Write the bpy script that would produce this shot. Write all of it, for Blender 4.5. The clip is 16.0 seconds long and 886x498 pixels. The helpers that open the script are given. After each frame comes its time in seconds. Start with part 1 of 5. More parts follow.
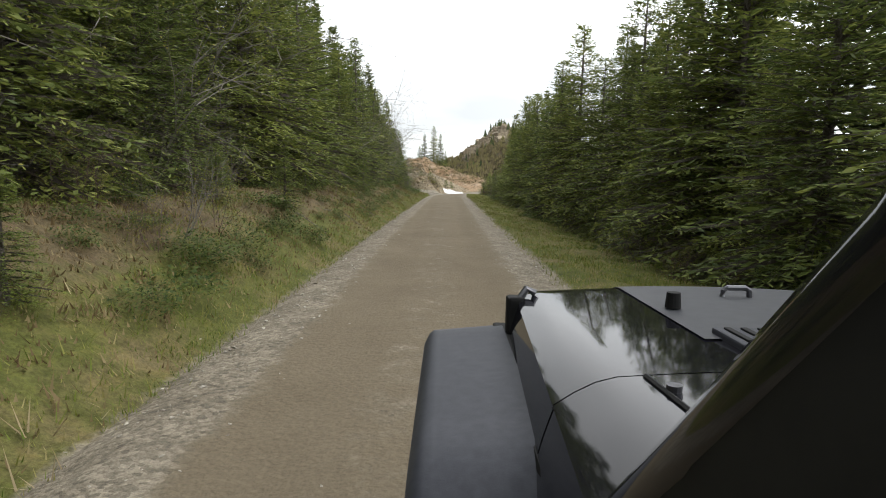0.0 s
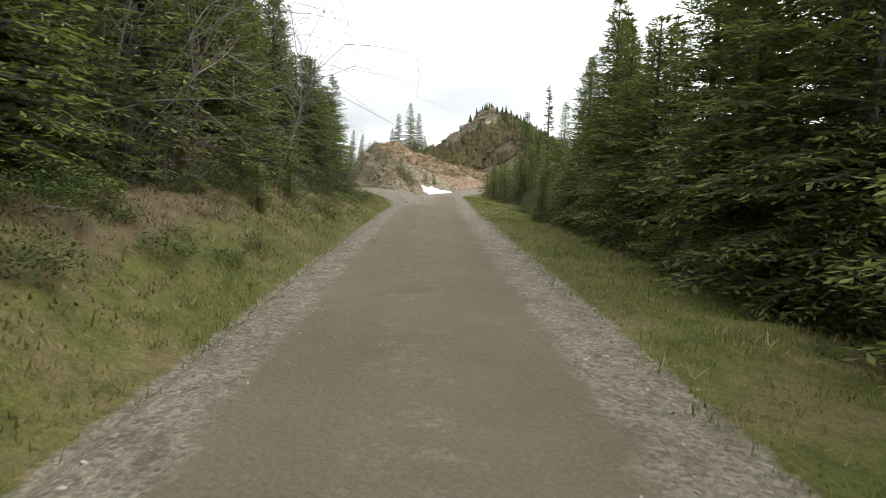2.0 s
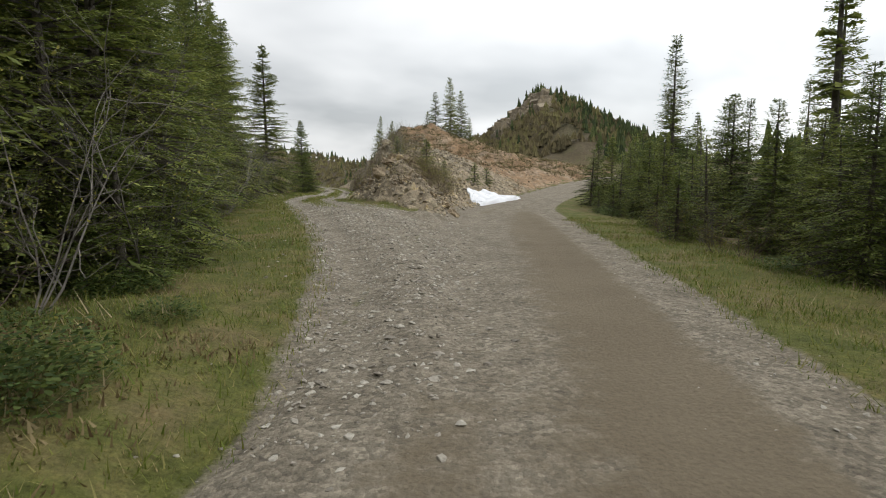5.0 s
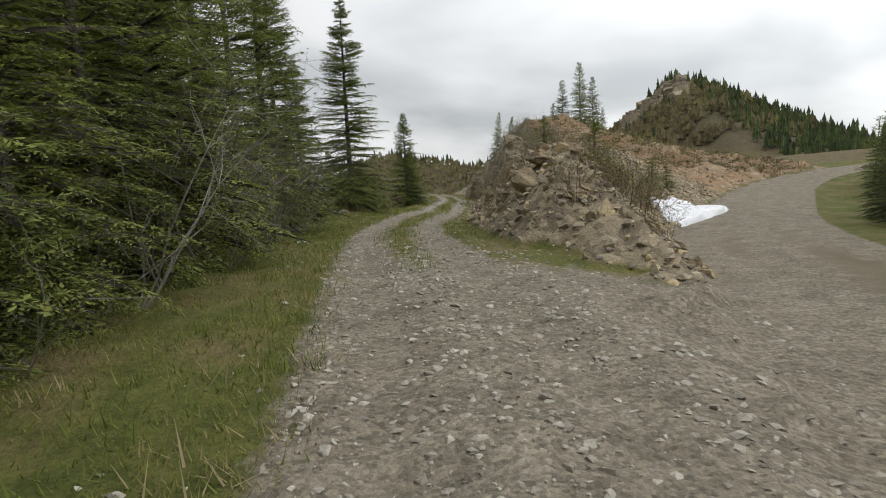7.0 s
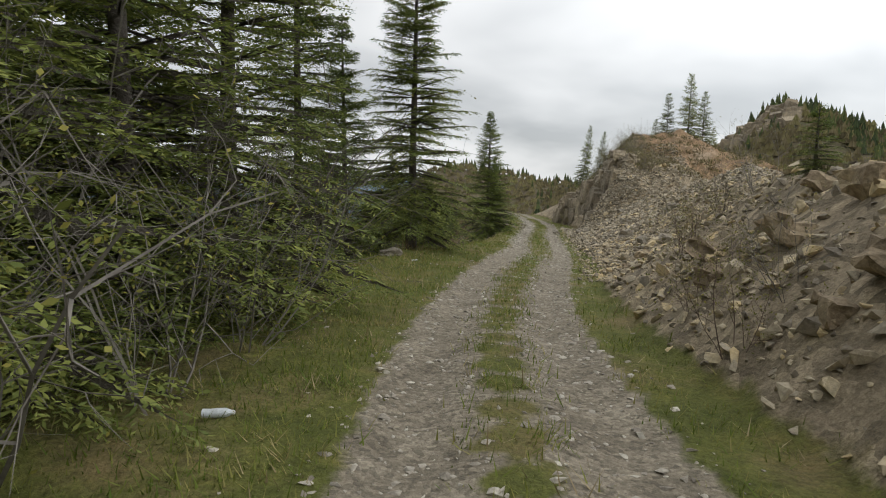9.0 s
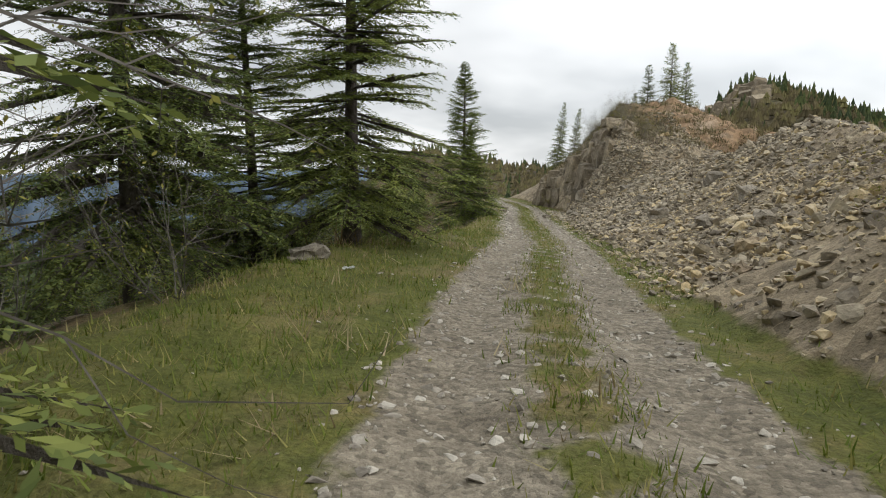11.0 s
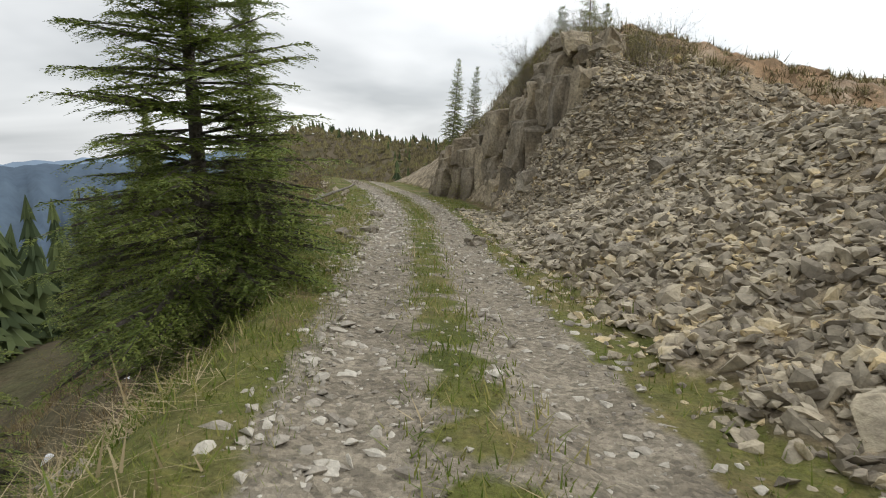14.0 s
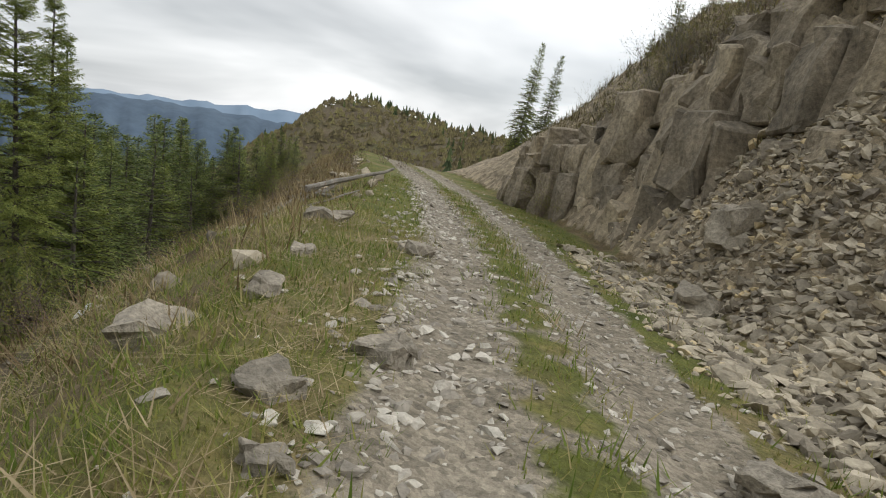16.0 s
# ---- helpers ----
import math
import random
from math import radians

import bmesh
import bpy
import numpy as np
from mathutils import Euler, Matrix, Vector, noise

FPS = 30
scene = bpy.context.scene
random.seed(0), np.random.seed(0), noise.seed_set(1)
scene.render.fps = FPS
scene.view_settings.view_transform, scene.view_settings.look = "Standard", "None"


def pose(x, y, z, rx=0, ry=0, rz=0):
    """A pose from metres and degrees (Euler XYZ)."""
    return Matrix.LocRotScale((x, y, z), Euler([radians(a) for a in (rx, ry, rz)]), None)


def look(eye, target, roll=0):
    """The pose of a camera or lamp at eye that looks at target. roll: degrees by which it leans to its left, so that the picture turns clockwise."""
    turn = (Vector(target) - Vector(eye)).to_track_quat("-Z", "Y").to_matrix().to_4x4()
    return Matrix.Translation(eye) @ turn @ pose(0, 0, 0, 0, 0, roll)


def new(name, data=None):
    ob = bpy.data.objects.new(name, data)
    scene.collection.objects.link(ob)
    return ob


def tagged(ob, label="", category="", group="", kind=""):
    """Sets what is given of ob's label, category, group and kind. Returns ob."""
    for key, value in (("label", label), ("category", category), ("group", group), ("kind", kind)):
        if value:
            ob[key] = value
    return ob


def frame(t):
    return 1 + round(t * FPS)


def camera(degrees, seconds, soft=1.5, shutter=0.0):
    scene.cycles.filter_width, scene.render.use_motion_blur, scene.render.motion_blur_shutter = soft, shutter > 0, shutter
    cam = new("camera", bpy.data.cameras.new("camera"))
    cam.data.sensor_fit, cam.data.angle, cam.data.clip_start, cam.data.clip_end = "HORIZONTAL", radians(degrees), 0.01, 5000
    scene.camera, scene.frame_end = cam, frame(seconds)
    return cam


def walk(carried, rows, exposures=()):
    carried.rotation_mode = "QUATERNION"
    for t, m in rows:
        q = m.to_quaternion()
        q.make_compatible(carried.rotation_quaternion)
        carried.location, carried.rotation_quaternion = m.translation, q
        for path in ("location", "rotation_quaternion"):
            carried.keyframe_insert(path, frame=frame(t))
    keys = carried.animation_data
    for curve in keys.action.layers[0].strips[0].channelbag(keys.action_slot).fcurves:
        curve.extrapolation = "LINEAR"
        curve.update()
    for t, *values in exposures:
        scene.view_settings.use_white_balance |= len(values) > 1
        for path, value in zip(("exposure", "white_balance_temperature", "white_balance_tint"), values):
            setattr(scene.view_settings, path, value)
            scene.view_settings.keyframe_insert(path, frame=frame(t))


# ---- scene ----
cam = camera(73.0, 16.0, 1.05, 0.035)
PATH = [
    (0, (0.249, 0.133, 1.664), (0.242, 2.12, 1.432), 1.2),
    (0.04, (0.249, 0.135, 1.664), (0.242, 2.122, 1.432), 1.2),
    (0.12, (0.19, 2.05, 1.635), (0.188, 4.037, 1.401), 0.9),
    (0.5, (-0.003, 10.981, 1.534), (0.013, 12.966, 1.292), -0.4),
    (1, (0.017, 20.136, 1.527), (0.059, 22.12, 1.283), -0.8),
    (1.5, (0.099, 27.274, 1.63), (0.156, 29.258, 1.385), 0.6),
    (2, (0.235, 33.778, 1.694), (0.295, 35.76, 1.436), 1.4),
    (2.5, (0.265, 39.501, 1.532), (0.321, 41.483, 1.265), 0.9),
    (3, (0.296, 44.812, 1.574), (0.34, 46.793, 1.299), 0.7),
    (3.5, (0.214, 49.481, 1.635), (0.254, 51.461, 1.355), 1.3),
    (3.7, (0.236, 51.285, 1.597), (0.275, 53.266, 1.323), 1.4),
    (5.8, (-0.757, 65.985, 1.582), (-0.988, 67.95, 1.285), 0.2),
    (6, (-1.026, 67.254, 1.527), (-1.299, 69.211, 1.221), 1.7),
    (6.5, (-1.762, 70.084, 1.447), (-2.14, 72.025, 1.15), 3.3),
    (7, (-2.386, 72.423, 1.557), (-2.862, 74.348, 1.295), -2.9),
    (7.5, (-3.224, 74.639, 1.63), (-3.808, 76.539, 1.407), -1.4),
    (8, (-4.016, 76.743, 1.673), (-4.671, 78.621, 1.461), 1.0),
    (8.5, (-4.833, 78.888, 1.792), (-5.513, 80.755, 1.565), 0.5),
    (8.7, (-5.116, 79.674, 1.855), (-5.812, 81.536, 1.632), 1.4),
    (10.8, (-7.265, 85.856, 1.209), (-7.852, 87.751, 0.951), -1.1),
    (11, (-7.513, 86.522, 1.219), (-8.095, 88.418, 0.954), 0.4),
    (11.5, (-8.03, 88.386, 1.265), (-8.554, 90.301, 1.018), -1.0),
    (12, (-8.576, 90.642, 1.258), (-8.988, 92.583, 1.007), 0.8),
    (12.5, (-8.942, 93.297, 1.232), (-9.258, 95.256, 0.986), 0.4),
    (13, (-9.383, 96.432, 1.112), (-9.636, 98.388, 0.784), -0.8),
    (13.5, (-9.779, 99.696, 0.945), (-10.005, 101.653, 0.602), -1.2),
    (14, (-10.236, 102.795, 0.852), (-10.474, 104.752, 0.514), -1.3),
    (14.5, (-10.756, 105.506, 0.791), (-11.074, 107.454, 0.467), 0.1),
    (14.7, (-11.017, 106.408, 0.817), (-11.342, 108.358, 0.513), -0.8),
    (15, (-11.299, 107.746, 0.715), (-11.659, 109.687, 0.391), 1.2),
    (15.5, (-11.74, 109.388, 0.672), (-12.134, 111.321, 0.346), 2.6),
    (16, (-12.194, 110.799, 0.517), (-12.543, 112.733, 0.144), 8.3),
]
EXPOSURES = [(0.0, 0.22), (3.5, 0.0), (6.0, -0.42), (8.5, -0.4), (11.0, -0.2), (16.0, -0.15)]
walk(cam, [(t, look(eye, target, roll)) for t, eye, target, roll in PATH], EXPOSURES)

# ---- world and light: overcast, a wide weak sun ----
SUN_EL, SUN_AZ = radians(52), radians(70)
world = bpy.data.worlds.new("overcast")
scene.world = world
world.use_nodes = True
wn, wl = world.node_tree.nodes, world.node_tree.links
wn.clear()
w_out = wn.new("ShaderNodeOutputWorld")
w_bg = wn.new("ShaderNodeBackground")
sky = wn.new("ShaderNodeTexSky")
sky.sky_type, sky.sun_disc = "NISHITA", False
sky.sun_elevation, sky.sun_rotation = SUN_EL, SUN_AZ
w_tc = wn.new("ShaderNodeTexCoord")
w_sep = wn.new("ShaderNodeSeparateXYZ")
wl.new(w_tc.outputs["Generated"], w_sep.inputs[0])
w_up = wn.new("ShaderNodeMath"); w_up.operation = "MAXIMUM"; w_up.inputs[1].default_value = 0.0
wl.new(w_sep.outputs["Z"], w_up.inputs[0])
w_add = wn.new("ShaderNodeMath"); w_add.operation = "ADD"; w_add.inputs[1].default_value = 0.24
wl.new(w_up.outputs[0], w_add.inputs[0])
w_div = wn.new("ShaderNodeVectorMath"); w_div.operation = "DIVIDE"
wl.new(w_tc.outputs["Generated"], w_div.inputs[0])
wl.new(w_add.outputs[0], w_div.inputs[1])
w_noise = wn.new("ShaderNodeTexNoise")
w_noise.inputs["Scale"].default_value = 0.75
w_noise.inputs["Detail"].default_value = 4.5
w_noise.inputs["Roughness"].default_value = 0.47
w_noise.inputs["Distortion"].default_value = 0.3
wl.new(w_div.outputs[0], w_noise.inputs["Vector"])
w_ramp = wn.new("ShaderNodeValToRGB")
w_ramp.color_ramp.elements[0].position, w_ramp.color_ramp.elements[0].color = 0.36, (0.80, 0.835, 0.86, 1)
w_ramp.color_ramp.elements[1].position, w_ramp.color_ramp.elements[1].color = 0.62, (1.45, 1.47, 1.48, 1)
wl.new(w_noise.outputs["Fac"], w_ramp.inputs[0])
w_scale = wn.new("ShaderNodeVectorMath"); w_scale.operation = "SCALE"; w_scale.inputs["Scale"].default_value = 0.10
wl.new(sky.outputs[0], w_scale.inputs[0])
w_mix = wn.new("ShaderNodeMix"); w_mix.data_type = "RGBA"
w_mix.inputs["Factor"].default_value = 0.90
wl.new(w_scale.outputs[0], w_mix.inputs["A"])
wl.new(w_ramp.outputs[0], w_mix.inputs["B"])
w_dot = wn.new("ShaderNodeVectorMath"); w_dot.operation = "DOT_PRODUCT"
w_dot.inputs[1].default_value = (math.sin(SUN_AZ) * math.cos(SUN_EL), math.cos(SUN_AZ) * math.cos(SUN_EL), math.sin(SUN_EL))
wl.new(w_tc.outputs["Generated"], w_dot.inputs[0])
w_glow = wn.new("ShaderNodeMapRange")
for key, value in (("From Min", 0.1), ("From Max", 1.0), ("To Min", 0.93), ("To Max", 1.9)):
    w_glow.inputs[key].default_value = value
wl.new(w_dot.outputs["Value"], w_glow.inputs["Value"])
w_veil = wn.new("ShaderNodeVectorMath"); w_veil.operation = "SCALE"
wl.new(w_mix.outputs["Result"], w_veil.inputs[0])
wl.new(w_glow.outputs[0], w_veil.inputs["Scale"])
wl.new(w_veil.outputs[0], w_bg.inputs["Color"])
w_bg.inputs["Strength"].default_value = 0.9
wl.new(w_bg.outputs[0], w_out.inputs[0])

sun = new("sun", bpy.data.lights.new("sun", "SUN"))
sun.data.energy, sun.data.angle, sun.data.color = 0.6, radians(22), (1.0, 0.96, 0.9)
sun.matrix_world = look((0, 0, 60), (-math.sin(SUN_AZ) * 60 * math.cos(SUN_EL), -math.cos(SUN_AZ) * 60 * math.cos(SUN_EL), 60 - 60 * math.sin(SUN_EL)))


# ---- materials ----
def node(nt, kind, **kw):
    n = nt.nodes.new(kind)
    for k, v in kw.items():
        n.inputs[k].default_value = v
    return n


def ramp(nt, stops):
    r = nt.nodes.new("ShaderNodeValToRGB")
    e = r.color_ramp.elements
    while len(e) < len(stops):
        e.new(0.5)
    for el, (p, c) in zip(e, stops):
        el.position, el.color = p, (*c, 1)
    return r


def material(name, stops, scale=3.0, rough=0.9, bump=0.0, bump_scale=30.0, fine=None, island=0.0, objrand=0.0, metallic=0.0, coat=0.0, translucent=0.0, detail=5.0, spec=0.3):
    """Noise-driven colour in two scales, with relief; island and objrand spread the tone piece by piece."""
    m = bpy.data.materials.new(name)
    m.use_nodes = True
    nt = m.node_tree
    L = nt.links
    bsdf = nt.nodes["Principled BSDF"]
    bsdf.inputs["Roughness"].default_value = rough
    bsdf.inputs["Metallic"].default_value = metallic
    bsdf.inputs["Coat Weight"].default_value = coat
    bsdf.inputs["Specular IOR Level"].default_value = spec
    tc = nt.nodes.new("ShaderNodeTexCoord")
    geo = nt.nodes.new("ShaderNodeNewGeometry")
    oi = nt.nodes.new("ShaderNodeObjectInfo")
    src = geo.outputs["Position"] if objrand == 0 and island == 0 else tc.outputs["Object"]
    n1 = node(nt, "ShaderNodeTexNoise", Scale=scale, Detail=detail, Roughness=0.6)
    L.new(src, n1.inputs["Vector"])
    fac = n1.outputs["Fac"]
    for sock, amount in ((geo.outputs["Random Per Island"], island), (oi.outputs["Random"], objrand)):
        if amount:
            ma = nt.nodes.new("ShaderNodeMath"); ma.operation = "MULTIPLY_ADD"
            ma.inputs[1].default_value = amount
            L.new(sock, ma.inputs[0])
            L.new(fac, ma.inputs[2])
            sb = nt.nodes.new("ShaderNodeMath"); sb.operation = "SUBTRACT"; sb.inputs[1].default_value = amount / 2
            L.new(ma.outputs[0], sb.inputs[0])
            fac = sb.outputs[0]
    r = ramp(nt, stops)
    L.new(fac, r.inputs[0])
    col = r.outputs[0]
    if fine:
        n2 = node(nt, "ShaderNodeTexNoise", Scale=fine[0], Detail=3.0, Roughness=0.7)
        L.new(src, n2.inputs["Vector"])
        r2 = ramp(nt, [(0.3, (1 - fine[1],) * 3), (0.7, (1 + fine[1],) * 3)])
        L.new(n2.outputs["Fac"], r2.inputs[0])
        mx = nt.nodes.new("ShaderNodeMix"); mx.data_type, mx.blend_type = "RGBA", "MULTIPLY"
        mx.inputs["Factor"].default_value = 1.0
        L.new(col, mx.inputs["A"]); L.new(r2.outputs[0], mx.inputs["B"])
        col = mx.outputs["Result"]
    L.new(col, bsdf.inputs["Base Color"])
    if bump:
        n3 = node(nt, "ShaderNodeTexNoise", Scale=bump_scale, Detail=4.0, Roughness=0.65)
        L.new(src, n3.inputs["Vector"])
        b = node(nt, "ShaderNodeBump", Strength=bump, Distance=0.05)
        L.new(n3.outputs["Fac"], b.inputs["Height"])
        L.new(b.outputs[0], bsdf.inputs["Normal"])
    if translucent:
        tr = nt.nodes.new("ShaderNodeBsdfTranslucent")
        L.new(col, tr.inputs["Color"])
        ms = nt.nodes.new("ShaderNodeMixShader"); ms.inputs[0].default_value = translucent
        L.new(bsdf.outputs[0], ms.inputs[1]); L.new(tr.outputs[0], ms.inputs[2])
        L.new(ms.outputs[0], nt.nodes["Material Output"].inputs["Surface"])
    return m


NEEDLE = material("conifer_needles", [(0.18, (0.070, 0.097, 0.032)), (0.5, (0.165, 0.202, 0.052)), (0.82, (0.29, 0.315, 0.078))], scale=1.3, rough=0.7, island=0.45, objrand=0.3, translucent=0.32)
FIRGREEN = material("fir_shoots", [(0.18, (0.070, 0.100, 0.028)), (0.5, (0.160, 0.202, 0.046)), (0.82, (0.27, 0.31, 0.07))], scale=1.1, rough=0.65, island=0.45, translucent=0.32)
SCRUB = material("hillside_scrub", [(0.2, (0.115, 0.098, 0.052)), (0.5, (0.20, 0.165, 0.090)), (0.8, (0.225, 0.205, 0.085))], scale=0.06, rough=0.95, island=0.6)
DEADLEAF = material("dead_bracken_and_leaves", [(0.2, (0.13, 0.088, 0.045)), (0.5, (0.21, 0.155, 0.075)), (0.85, (0.31, 0.25, 0.13))], scale=0.8, rough=0.9, island=0.6, translucent=0.15)
NEEDLE_FAR = material("conifer_needles_far", [(0.3, (0.052, 0.074, 0.032)), (0.75, (0.130, 0.160, 0.058))], scale=0.15, rough=0.85, island=0.5)
BARK = material("conifer_bark", [(0.3, (0.06, 0.05, 0.042)), (0.7, (0.17, 0.15, 0.13))], scale=6, rough=0.95, bump=0.8, bump_scale=40, objrand=0.2)
TWIG = material("grey_twig_bark", [(0.3, (0.10, 0.088, 0.074)), (0.7, (0.24, 0.22, 0.19))], scale=5, rough=0.9, objrand=0.3)
REDTWIG = material("reddish_twig_bark", [(0.3, (0.09, 0.062, 0.050)), (0.7, (0.20, 0.15, 0.12))], scale=5, rough=0.9, objrand=0.3)
BUD = material("spring_buds", [(0.3, (0.12, 0.14, 0.03)), (0.7, (0.30, 0.27, 0.06))], scale=4, rough=0.8, island=0.5, translucent=0.3)
ROCK = material("broken_rock", [(0.15, (0.185, 0.158, 0.122)), (0.42, (0.335, 0.287, 0.21)), (0.62, (0.45, 0.385, 0.272)), (0.85, (0.56, 0.44, 0.25))], scale=2.2, rough=0.92, bump=0.5, bump_scale=14, island=0.7, fine=(22, 0.25))
PALEROCK = material("pale_track_stone", [(0.15, (0.20, 0.175, 0.14)), (0.5, (0.37, 0.335, 0.275)), (0.9, (0.56, 0.52, 0.44))], scale=3, rough=0.9, bump=0.4, bump_scale=20, island=0.6, fine=(30, 0.2))
TALUS = material("grey_talus", [(0.15, (0.16, 0.136, 0.102)), (0.5, (0.31, 0.268, 0.196)), (0.85, (0.45, 0.39, 0.29))], scale=2.2, rough=0.92, bump=0.4, bump_scale=14, island=0.7, fine=(22, 0.25))
TANROCK = material("tan_fractured_rock", [(0.2, (0.13, 0.10, 0.068)), (0.5, (0.27, 0.21, 0.138)), (0.8, (0.42, 0.335, 0.215))], scale=2.6, rough=0.93, bump=0.8, bump_scale=9, fine=(16, 0.35), objrand=0.35)
BOULDER = material("grey_weathered_boulder", [(0.2, (0.15, 0.132, 0.102)), (0.5, (0.26, 0.228, 0.178)), (0.8, (0.40, 0.35, 0.27))], scale=2.4, rough=0.93, bump=0.9, bump_scale=11, fine=(26, 0.3), objrand=0.25)
PLANT = material("low_leaves", [(0.2, (0.035, 0.06, 0.016)), (0.55, (0.085, 0.125, 0.03)), (0.85, (0.17, 0.20, 0.05))], scale=2, rough=0.7, island=0.6, translucent=0.3)
# wooded ridge: the blue is aerial haze put into the base colour
HAZE_BLUE = material("far_wooded_range_hazed", [(0.3, (0.060, 0.088, 0.125)), (0.7, (0.085, 0.118, 0.155))], scale=0.004, rough=1.0, fine=(0.02, 0.12))
# horizon ridge: painted paler and bluer to imitate more haze with distance
HAZE_BLUER = material("farther_range_hazed", [(0.3, (0.15, 0.21, 0.28)), (0.7, (0.19, 0.25, 0.32))], scale=0.003, rough=1.0)
CLIFF = material("weathered_cliff_rock", [(0.22, (0.120, 0.102, 0.076)), (0.5, (0.245, 0.205, 0.148)), (0.78, (0.38, 0.315, 0.215))], scale=1.1, rough=0.95, bump=1.0, bump_scale=6, fine=(11, 0.4), objrand=0.35)
GRASSB = material("grass_blades", [(0.2, (0.095, 0.140, 0.020)), (0.48, (0.165, 0.200, 0.034)), (0.66, (0.26, 0.245, 0.07)), (0.85, (0.37, 0.30, 0.15))], scale=0.9, rough=0.8, island=0.55, translucent=0.3)
STRAW = material("dry_straw", [(0.3, (0.26, 0.20, 0.11)), (0.8, (0.46, 0.38, 0.23))], scale=0.5, rough=0.85, island=0.5, translucent=0.2)
SNOW = material("old_snow", [(0.3, (0.74, 0.75, 0.78)), (0.7, (0.88, 0.88, 0.89))], scale=0.8, rough=0.6, bump=0.5, bump_scale=4, fine=(12, 0.06))
DEADWOOD = material("weathered_dead_wood", [(0.3, (0.13, 0.115, 0.095)), (0.7, (0.29, 0.265, 0.225))], scale=4, rough=0.9, bump=0.6, bump_scale=30)


def ground_material():
    """Gravel, grass, litter, rubble and orange spoil, mixed by the zone weights that the ground carries."""
    m = bpy.data.materials.new("ground_cover")
    m.use_nodes = True
    nt = m.node_tree
    L = nt.links
    bsdf = nt.nodes["Principled BSDF"]
    bsdf.inputs["Roughness"].default_value = 0.95
    bsdf.inputs["Specular IOR Level"].default_value = 0.2
    geo = nt.nodes.new("ShaderNodeNewGeometry")
    P = geo.outputs["Position"]

    def noise_col(scale, stops, detail=6.0, rough=0.65):
        n = node(nt, "ShaderNodeTexNoise", Scale=scale, Detail=detail, Roughness=rough)
        L.new(P, n.inputs["Vector"])
        r = ramp(nt, stops)
        L.new(n.outputs["Fac"], r.inputs[0])
        return r.outputs[0]

    def mix(fac, a, b, mode="MIX", f=1.0):
        x = nt.nodes.new("ShaderNodeMix"); x.data_type, x.blend_type = "RGBA", mode
        x.inputs["Factor"].default_value = f
        if fac is not None:
            L.new(fac, x.inputs["Factor"])
        L.new(a, x.inputs["A"]); L.new(b, x.inputs["B"])
        return x.outputs["Result"]

    fine = noise_col(26.0, [(0.3, (0.62,) * 3), (0.7, (1.38,) * 3)], 4.0, 0.8)
    litter = mix(None, noise_col(0.9, [(0.3, (0.085, 0.064, 0.038)), (0.5, (0.15, 0.115, 0.062)), (0.7, (0.12, 0.13, 0.045))]), fine, "MULTIPLY")
    mott = noise_col(4.5, [(0.32, (0.66, 0.70, 0.62)), (0.5, (1.0, 1.0, 1.0)), (0.68, (1.28, 1.2, 1.15))], 5.0, 0.7)
    grass = mix(None, noise_col(0.7, [(0.3, (0.072, 0.086, 0.020)), (0.48, (0.115, 0.120, 0.032)), (0.62, (0.165, 0.135, 0.060)), (0.75, (0.20, 0.16, 0.085))]), fine, "MULTIPLY")
    soft_fine = noise_col(30.0, [(0.3, (0.86,) * 3), (0.7, (1.14,) * 3)], 3.0, 0.7)
    gravel = mix(None, noise_col(0.5, [(0.3, (0.158, 0.127, 0.084)), (0.7, (0.200, 0.164, 0.112))]), soft_fine, "MULTIPLY")
    loose = mix(None, noise_col(2.2, [(0.3, (0.165, 0.140, 0.103)), (0.7, (0.285, 0.248, 0.188))]), fine, "MULTIPLY")

    def pebbles(scale, lo, hi):
        v = node(nt, "ShaderNodeTexVoronoi", Scale=scale)
        L.new(P, v.inputs["Vector"])
        s = nt.nodes.new("ShaderNodeSeparateColor")
        L.new(v.outputs["Color"], s.inputs[0])
        r = ramp(nt, [(0.0, (lo,) * 3), (1.0, (hi,) * 3)])
        L.new(s.outputs[0], r.inputs[0])
        return r.outputs[0], v.outputs["Distance"]

    peb, peb_d = pebbles(24.0, 0.68, 1.32)
    loose = mix(None, loose, peb, "MULTIPLY")
    gravel = mix(None, gravel, pebbles(60.0, 0.95, 1.05)[0], "MULTIPLY")
    rubble = mix(None, noise_col(1.6, [(0.3, (0.195, 0.158, 0.108)), (0.55, (0.285, 0.232, 0.158)), (0.75, (0.37, 0.30, 0.19))]), fine, "MULTIPLY")
    rubble = mix(None, rubble, pebbles(7.0, 0.6, 1.4)[0], "MULTIPLY")
    spoil = mix(None, noise_col(0.35, [(0.3, (0.20, 0.125, 0.07)), (0.5, (0.29, 0.195, 0.115)), (0.7, (0.38, 0.31, 0.23))]), fine, "MULTIPLY")
    spoil = mix(None, spoil, pebbles(4.0, 0.72, 1.28)[0], "MULTIPLY")
    brush = mix(None, noise_col(0.05, [(0.3, (0.075, 0.062, 0.040)), (0.5, (0.115, 0.092, 0.058)), (0.7, (0.10, 0.105, 0.045))], 8.0), noise_col(1.1, [(0.3, (0.7,) * 3), (0.7, (1.3,) * 3)]), "MULTIPLY")
    a1 = nt.nodes.new("ShaderNodeAttribute"); a1.attribute_name = "zone_a"
    a2 = nt.nodes.new("ShaderNodeAttribute"); a2.attribute_name = "zone_b"
    s1 = nt.nodes.new("ShaderNodeSeparateColor"); L.new(a1.outputs["Color"], s1.inputs[0])
    s2 = nt.nodes.new("ShaderNodeSeparateColor"); L.new(a2.outputs["Color"], s2.inputs[0])
